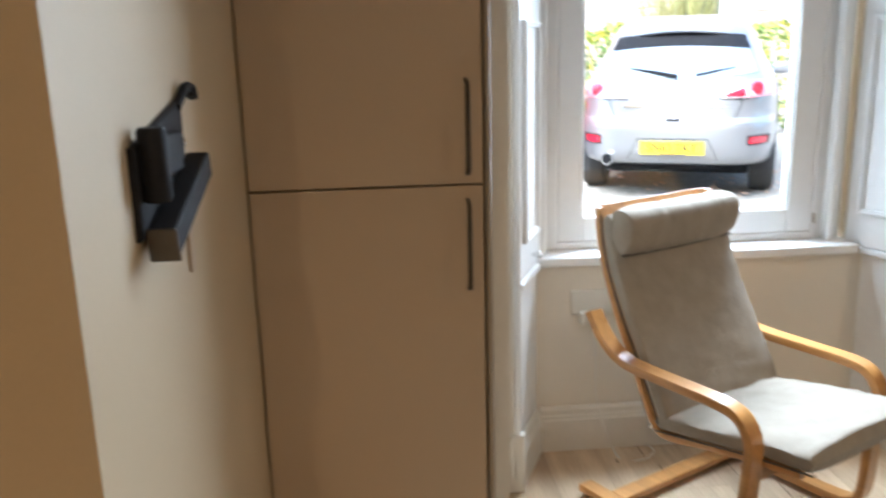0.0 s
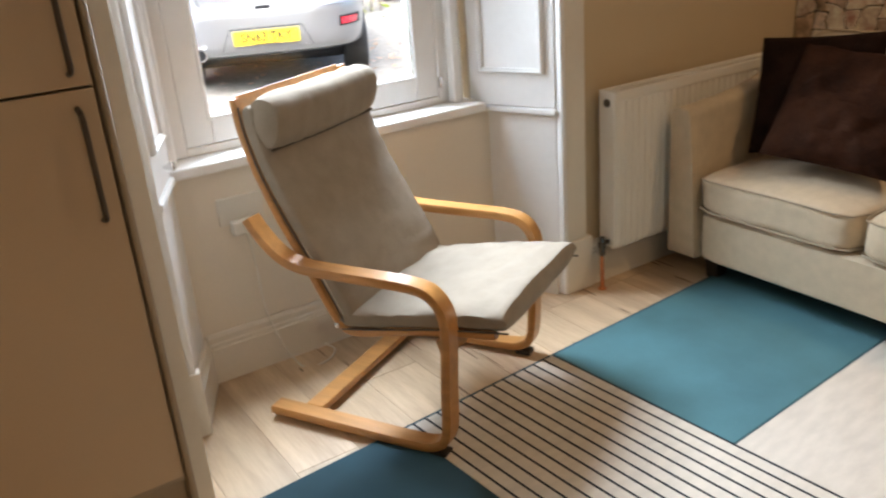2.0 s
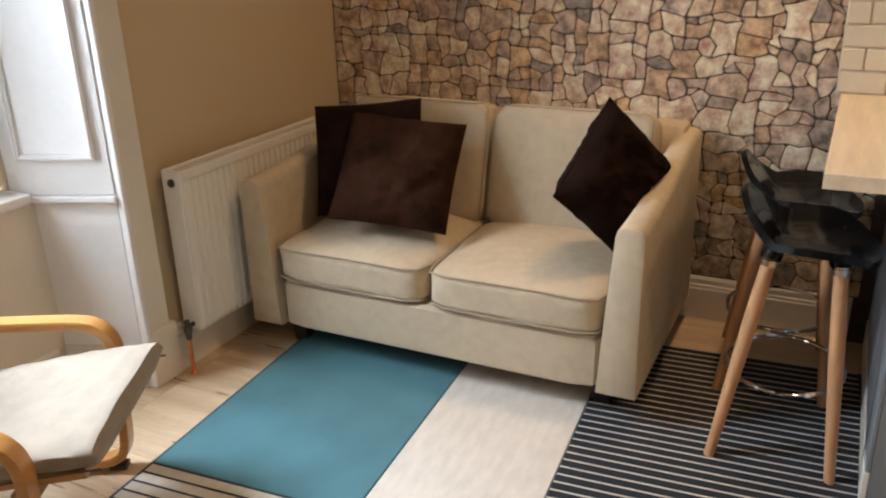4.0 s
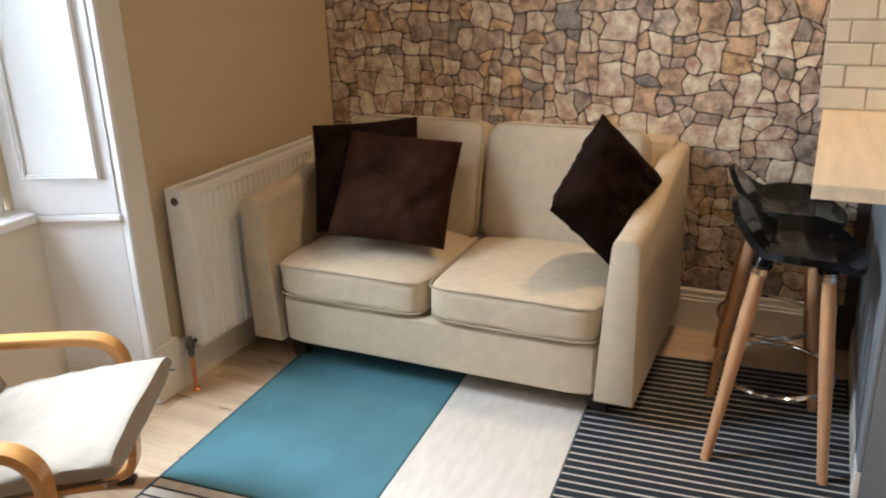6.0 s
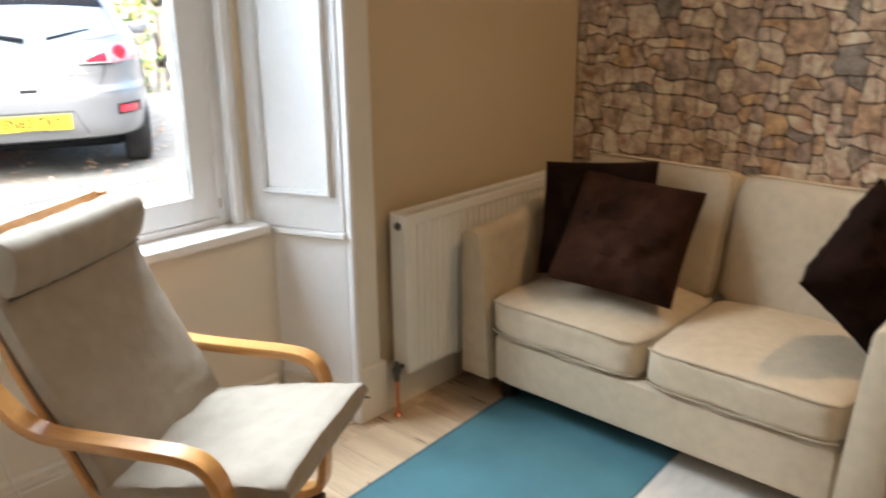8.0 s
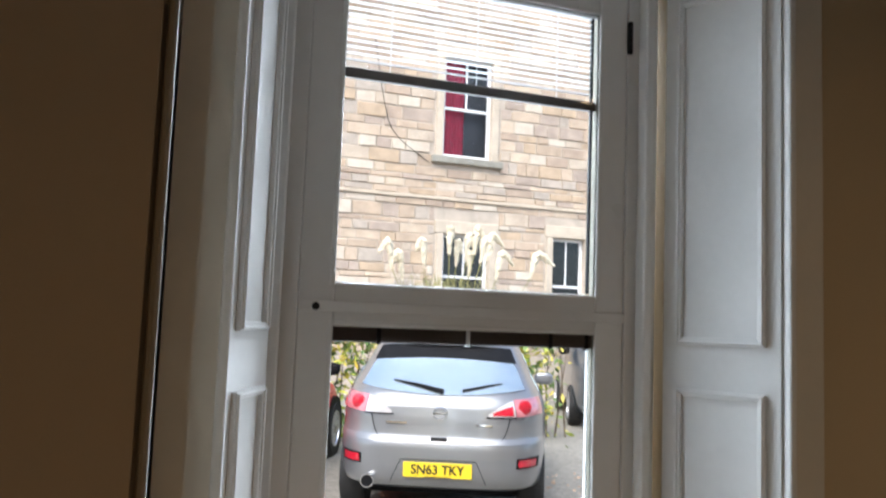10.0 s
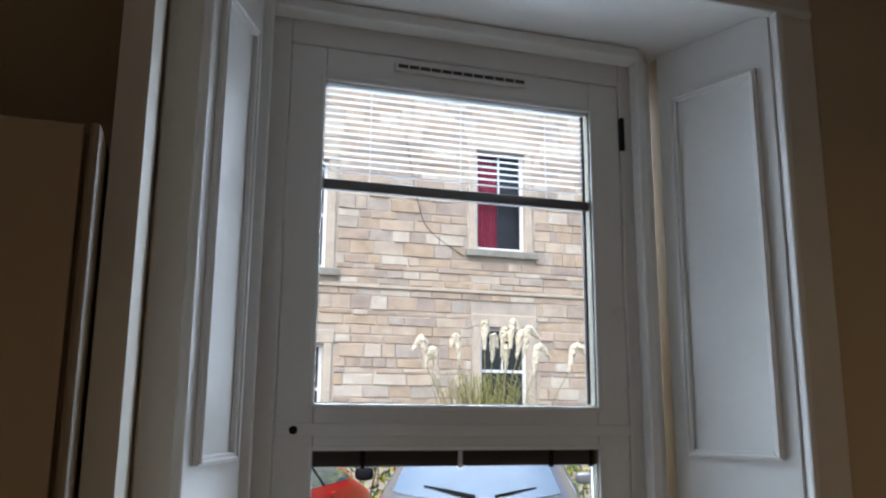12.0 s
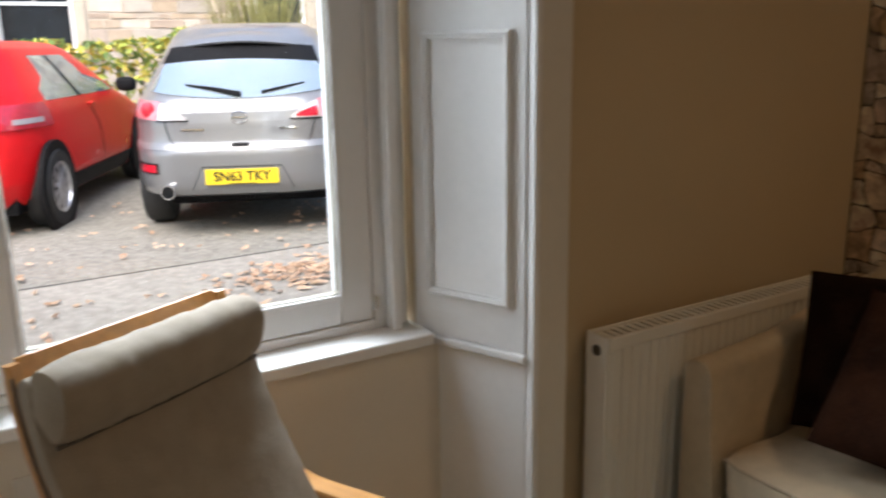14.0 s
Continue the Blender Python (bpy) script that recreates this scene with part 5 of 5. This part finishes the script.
for i, (a, c, b, e) in enumerate(OPEN):
    w = part("window", boxm(a - 0.16, FY - 0.035, c, a - 0.001, FY + 0.2, e, bevel=0.01), DRESSED, house, "window with dressed stone surround")
    part("jamb_stone", boxm(b + 0.001, FY - 0.035, c, b + 0.16, FY + 0.2, e, bevel=0.01), DRESSED, w)
    part("lintel", boxm(a - 0.20, FY - 0.04, e + 0.001, b + 0.20, FY + 0.2, e + 0.26, bevel=0.012), DRESSED, w)
    part("sill", boxm(a - 0.26, FY - 0.12, c - 0.15, b + 0.26, FY + 0.2, c - 0.001, bevel=0.015), SILLGREY, w)
    f = bmesh.new()
    mid = (c + e) / 2 - 0.05
    for q in ((a, c, a + 0.07, e), (b - 0.07, c, b, e), (a + 0.07, c, b - 0.07, c + 0.09), (a + 0.07, e - 0.07, b - 0.07, e), (a + 0.07, mid, b - 0.07, mid + 0.06), ((a + b) / 2 - 0.015, mid + 0.06, (a + b) / 2 + 0.015, e - 0.07)):
        box(f, q[0], FY + 0.12, q[1], q[2], FY + 0.18, q[3])
    part("sash_frame", f, WHITE, w)
    part("pane", boxm(a + 0.07, FY + 0.15, c + 0.09, b - 0.07, FY + 0.156, e - 0.07), DARKGLASS if i != 0 else CLEAR, w)
    # a dark board stands in for the shade of the room inside
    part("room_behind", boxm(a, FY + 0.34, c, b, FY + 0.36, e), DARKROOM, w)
    if i == 0:
        cr = [[(a + 0.08 + 0.5 * k / 24, FY + 0.26 + 0.025 * math.sin(k * 1.9), z) for k in range(25)] for z in (c + 0.1, e - 0.08)]
        bm = loft(bmesh.new(), cr, close=False, caps=False)
        part("curtain", bm, CURTAIN, w, "crimson patterned curtain")
part("cable", tube(bmesh.new(), smooth_path([(5.35, FY - 0.03, 7.6), (5.62, FY - 0.03, 6.2), (5.9, FY - 0.03, 5.55), (6.66, FY - 0.03, 5.03)], 4), 0.008, 6), DARKWOOD, house, "thin dark cable clipped to the wall")
part("string_course", boxm(-16, FY - 0.05, BAND, 26, FY + 0.1, BAND + 0.07, bevel=0.01), DRESSED, house)
# rubble courses
rs = random.Random(21)
stones_near, far_bm = [], bmesh.new()
z = 1.0
while z < 10.2:
    h = rs.choice((0.11, 0.14, 0.17, 0.20, 0.24, 0.29))
    if z < BAND < z + h:
        h = BAND - 0.005 - z
        if h < 0.05:
            z = BAND + 0.075
            continue
    x = -3.6 + rs.uniform(0, 0.3)
    while x < 14.5:
        w = rs.uniform(0.20, 0.72)
        xa, xb = x + 0.008, x + w - 0.008
        x += w
        hit = False
        for a, c, b, e in OPEN:
            if z + h > c - 0.16 and z < e + 0.27 and xb > a - 0.21 and xa < b + 0.21:
                if xa < a - 0.21 and xb - (a - 0.21) < w * 0.75:
                    xb = a - 0.215
                elif xb > b + 0.21 and (b + 0.21) - xa < w * 0.75:
                    xa = b + 0.215
                else:
                    hit = True
        if hit or xb - xa < 0.06:
            continue
        stones_near.append((xa, xb, z + 0.008, z + h - 0.006, rs.uniform(0.006, 0.035)))
    z += h
    if BAND - 0.01 < z < BAND + 0.08:
        z = BAND + 0.075
order = sorted(stones_near, key=lambda s: abs((s[0] + s[1]) / 2 - 6.2) + 0.8 * abs((s[2] + s[3]) / 2 - 4.8))


def rubble(bm, x0, x1, z0, z1, out):
    vs_b = [bm.verts.new(p) for p in ((x0, FY + 0.01, z0), (x1, FY + 0.01, z0), (x1, FY + 0.01, z1), (x0, FY + 0.01, z1))]
    i = 0.012
    j = lambda: rs.uniform(-0.008, 0.008)
    vs_f = [bm.verts.new(p) for p in ((x0 + i + j(), FY - out, z0 + i + j()), (x1 - i + j(), FY - out + j(), z0 + i + j()), (x1 - i + j(), FY - out, z1 - i + j()), (x0 + i + j(), FY - out + j(), z1 - i + j()))]
    bm.faces.new(vs_f)
    for k in range(4):
        bm.faces.new((vs_b[k], vs_b[(k + 1) % 4], vs_f[(k + 1) % 4], vs_f[k]))


for k, s in enumerate(order):
    if k >= 300:
        rubble(far_bm, *s)
tagged(part("outer_stones", far_bm, SANDSTONE_FAR, house), kind="stuff")

# hedge and pampas grass in front of the house
hr = random.Random(9)
hedge = thing("hedge", pose(0, 0, G), "yellowing green garden hedge behind the cars", "hedge", kind="stuff")
bm = bmesh.new()
for i in range(9000):
    x = hr.uniform(-2.5, 6.6)
    top = 1.45 + 0.22 * noise.noise(Vector((x * 0.9, 0, 3))) + 0.15 * noise.noise(Vector((x * 3.1, 2, 0)))
    zz = top * (1 - hr.random() ** 1.7)
    y = 11.9 + hr.gauss(0, 0.28) * (1.15 - 0.5 * zz / top)
    s = hr.uniform(0.035, 0.085)
    a, b = Vector((hr.gauss(0, 1), hr.gauss(0, 1), hr.gauss(0, 1))).normalized(), Vector((hr.gauss(0, 1), hr.gauss(0, 1), hr.gauss(0, 1)))
    b = (b - a * a.dot(b)).normalized()
    c = Vector((x, y, zz))
    bm.faces.new([bm.verts.new(c + a * s * u + b * s * 0.5 * v) for u, v in ((-1, 0), (-0.2, -0.8), (1, 0), (-0.2, 0.8))])
part("leaves", bm, HEDGE, hedge)
bm = bmesh.new()
for i in range(70):
    x = -2.5 + i * 0.135 + hr.uniform(-0.05, 0.05)
    tube(bm, [(x, 11.9, -0.02), (x + hr.uniform(-0.1, 0.1), 11.9 + hr.uniform(-0.1, 0.1), 0.7), (x + hr.uniform(-0.25, 0.25), 11.9 + hr.uniform(-0.2, 0.2), 1.3)], [0.016, 0.011, 0.004], 5)
part("twigs", bm, TWIG, hedge)

pam = thing("pampas_grass", pose(5.25, 12.7, G), "pampas grass clump with cream plumes", "grass")
bm = bmesh.new()
for i in range(420):
    a, l = hr.uniform(0, 6.28), hr.uniform(0.35, 1.1)
    hgt = hr.uniform(1.7, 2.45)
    o = Vector((hr.gauss(0, 0.18), hr.gauss(0, 0.18), 0))
    dr = Vector((math.cos(a), math.sin(a), 0))
    pts = [o, o + dr * l * 0.25 + Vector((0, 0, hgt * 0.6)), o + dr * l * 0.65 + Vector((0, 0, hgt * 0.95)), o + dr * l * 1.15 + Vector((0, 0, hgt * 0.85))]
    sdv = Vector((-dr.y, dr.x, 0)) * 0.009
    vs = [(bm.verts.new(p - sdv * (1 - k / 3.3)), bm.verts.new(p + sdv * (1 - k / 3.3))) for k, p in enumerate(pts)]
    for p, q in zip(vs, vs[1:]):
        bm.faces.new((p[0], p[1], q[1], q[0]))
part("blades", bm, BLADE, pam)
for x, zt, lean in ((-0.95, 2.75, -0.18), (-0.72, 2.62, -0.14), (-0.45, 2.80, -0.12), (-0.02, 3.05, 0.02), (0.14, 2.86, 0.05), (0.30, 2.95, 0.08), (0.42, 3.08, 0.10), (0.52, 2.92, 0.14), (0.62, 2.98, 0.2), (0.70, 2.7, 0.2), (1.25, 2.72, 0.3), (0.36, 2.72, 0.02)):
    y = hr.uniform(-0.25, 0.15)
    tip = Vector((x + lean * 0.6, y, zt - 0.03))
    path = smooth_path([(x * 0.3, y * 0.4, 0.0), (x * 0.75, y, zt - 1.0), (x, y, zt - 0.42), (x + lean * 0.3, y, zt - 0.1), tip, tip + Vector((lean * 0.7 + 0.02, 0, -0.16))], 6)
    n = len(path)
    part("stem", tube(bmesh.new(), path[:n - 17], 0.006, 5), BLADE, pam)
    top_ = path[n - 19:]
    bm = bmesh.new()
    tube(bm, top_, [0.010 + 0.05 * math.sin(math.pi * min(1, (k + 0.5) / len(top_))) ** 0.8 for k in range(len(top_))], 10)
    for v in bm.verts:
        v.co += Vector((hr.gauss(0, 0.008), hr.gauss(0, 0.008), hr.gauss(0, 0.012)))
    part("plume", bm, PLUME, pam, "feathery cream plume")

# ---- pieces of floor, walls and house ----
# oak planks, running towards the window
pr = random.Random(3)
base_plank = {}


def plank_mesh(w, l):
    key = (round(w, 3), round(l, 2))
    if key not in base_plank:
        bm = boxm(0, 0, -0.008, w, l, 0.0, bevel=0.0009, seg=1)
        me = bpy.data.meshes.new("plank")
        bm.to_mesh(me)
        bm.free()
        me.materials.append(OAK)
        base_plank[key] = me
    return base_plank[key]


PW = 0.19
x = -0.17
starts = []
while x < 3.76:
    y = -0.55 - pr.choice((0.0, 0.3, 0.6, 0.9))
    starts.append((x, y))
    while y < 3.09:
        l = min(1.2, 3.098 - y)
        if l < 0.1:
            break
        wdt = min(PW, 3.762 - x) - 0.0006
        ob = new("plank", plank_mesh(wdt, l - 0.0012))
        ob.location = (x, y, FL)
        ob.parent = floor
        y += l
    x += PW
bm = bmesh.new()
for x, y1 in starts + [(-0.17 - PW * k, 1.208) for k in range(1, 8)]:
    y = y1
    while y > -2.19:
        y0 = max(-2.195, y - (1.2 if y < y1 or y1 < 1 else pr.uniform(0.3, 1.2)))
        box(bm, x, y0 + 0.0012, FL - 0.004, x + min(PW, 3.762 - x) - 0.0012, y, FL, bevel=0.0016, seg=1)
        y = y0
tagged(part("outer_planks", bm, OAK, floor), kind="stuff")
kn = random.Random(12)
bm = bmesh.new()
for i in range(24):
    cx, cy = kn.uniform(0.9, 3.3), kn.uniform(2.3, 3.05)
    l, w = kn.uniform(0.015, 0.09), kn.uniform(0.002, 0.006)
    bm.faces.new([bm.verts.new((cx + w * math.cos(q) + 0.2 * w * kn.uniform(-1, 1), cy + l * math.sin(q), FL + 0.0006)) for q in [2 * math.pi * k / 9 for k in range(9)]])
tagged(part("knots", bm, KNOT, floor), kind="stuff")


# the stone-pattern wall: squarish rubble of many sizes, laid on a loose lattice
sr = random.Random(29)
U0, U1, V0, V1 = 0.60, 2.818, 0.152, 1.70
CU, CV = 0.046, 0.039
NU, NV = round((U1 - U0) / CU), round((V1 - V0) / CV)
knot = {}
for i in range(NU + 1):
    for j in range(NV + 1):
        du = 0 if i in (0, NU) else sr.uniform(-0.36, 0.36)
        dv = 0 if j in (0, NV) else sr.uniform(-0.36, 0.36)
        drift = 0.5 * noise.noise(Vector((i * 0.23, j * 0.3, 2.0)))
        knot[i, j] = (U0 + (U1 - U0) * (i + du) / NU, V0 + (V1 - V0) * (j + dv + (drift if j not in (0, NV) else 0)) / NV)
SIZES = [(2, 2)] * 7 + [(3, 2)] * 4 + [(2, 3)] * 3 + [(3, 3)] + [(2, 1)] * 3 + [(1, 2)] * 2 + [(1, 1)]
taken, stones = set(), []
cells = [(i, j) for i in range(NU) for j in range(NV)]
cells.sort(key=lambda c: c[1] + 0.22 * c[0] + sr.uniform(0, 2.2))
for i, j in cells:
    if (i, j) in taken:
        continue
    for a, b in sr.sample(SIZES, 7) + [(2, 1), (1, 2), (1, 1)]:
        block_ = [(i + p, j + q) for p in range(a) for q in range(b)]
        if i + a <= NU and j + b <= NV and not any(c in taken for c in block_):
            break
    taken.update(block_)
    rim = [(i + p, j) for p in range(a)] + [(i + a, j + q) for q in range(b)] + [(i + a - p, j + b) for p in range(a)] + [(i, j + b - q) for q in range(b)]
    ring = [knot[c] for c in rim]
    poly = []
    for k, p in enumerate(ring):
        if k not in (0, a, a + b, 2 * a + b):
            poly.append(p)
            continue
        for q in (ring[k - 1], ring[(k + 1) % len(ring)]):  # knock the corners off
            gap = math.hypot(q[0] - p[0], q[1] - p[1])
            cut = sr.uniform(0.004, 0.011) / gap
            poly.append((p[0] + (q[0] - p[0]) * cut, p[1] + (q[1] - p[1]) * cut))
    stones.append((sum(p[0] for p in poly) / len(poly), sum(p[1] for p in poly) / len(poly), poly))


def stone_bm(bm, poly, u0, v0, out):
    cu, cv = sum(p[0] for p in poly) / len(poly), sum(p[1] for p in poly) / len(poly)
    rings = []
    for inset, o in ((0.0022, 0.0), (0.0060, out)):
        ring = []
        for p in poly:
            dd = math.hypot(p[0] - cu, p[1] - cv)
            jit = 0.0016 * noise.noise(Vector((p[0] * 60, p[1] * 60, 1)))
            f = max(0.2, 1 - (inset + jit) / max(dd, 0.012))
            ring.append((-o - 0.0005, (cu + (p[0] - cu) * f) - u0, (cv + (p[1] - cv) * f) - v0))
        rings.append(ring)
    vs = [[bm.verts.new(p) for p in r] for r in rings]
    n = len(poly)
    for a, b in zip(vs, vs[1:]):
        for i in range(n):
            bm.faces.new((a[i], a[(i + 1) % n], b[(i + 1) % n], b[i]))
    bm.faces.new(vs[-1])
    bmesh.ops.recalc_face_normals(bm, faces=bm.faces)
    return bm


stones.sort(key=lambda s: abs(s[1] - 0.95))
rest = bmesh.new()
for i, (u, v, poly) in enumerate(stones):
    if i < 300:
        ob = part("stone", stone_bm(bmesh.new(), poly, u, v, sr.uniform(0.003, 0.006)), STONE, stone_wall)
        ob.location = (STONE_X, u, v)
    else:
        stone_bm(rest, poly, 0.0, 0.0, sr.uniform(0.003, 0.006))
if rest.verts:
    ob = tagged(part("outer_stones", rest, STONE_REST, stone_wall), kind="stuff")
    ob.location = (STONE_X, 0, 0)
else:
    rest.free()

# cream wall tiles above the worktop
tile_me = None
tb = tagged(part("tile_backing", boxm(STONE_X - 0.010, -0.60, 0.900, STONE_X, 0.778, 1.62), GROUT), "cream brick-bond wall tiles above the worktop", "tiles", kind="structure")
for row in range(9):
    off = 0.075 if row % 2 else 0.0
    for col in range(9):
        y1 = 0.776 - col * 0.1515 - off
        z0 = 0.902 + row * 0.0765
        if col == 0 and off:
            bm = boxm(-0.010, 0.0, 0.0, 0.0, 0.073, 0.075, bevel=0.005, seg=1)
            h = part("tile", bm, TILE, tb)
            h.location = (STONE_X - 0.010, 0.776 - 0.073, z0)
        if tile_me is None:
            o = part("tile", boxm(-0.010, 0.0, 0.0, 0.0, 0.15, 0.075, bevel=0.006, seg=1), TILE, tb)
            tile_me = o.data
        else:
            o = new("tile", tile_me)
            o.parent = tb
        o.location = (STONE_X - 0.010, y1 - 0.15, z0)

# the 300 rubble stones of the house nearest the window's view
for k, s in enumerate(order[:300]):
    bm = bmesh.new()
    rubble(bm, *s)
    part("stone", bm, SANDSTONE, house)
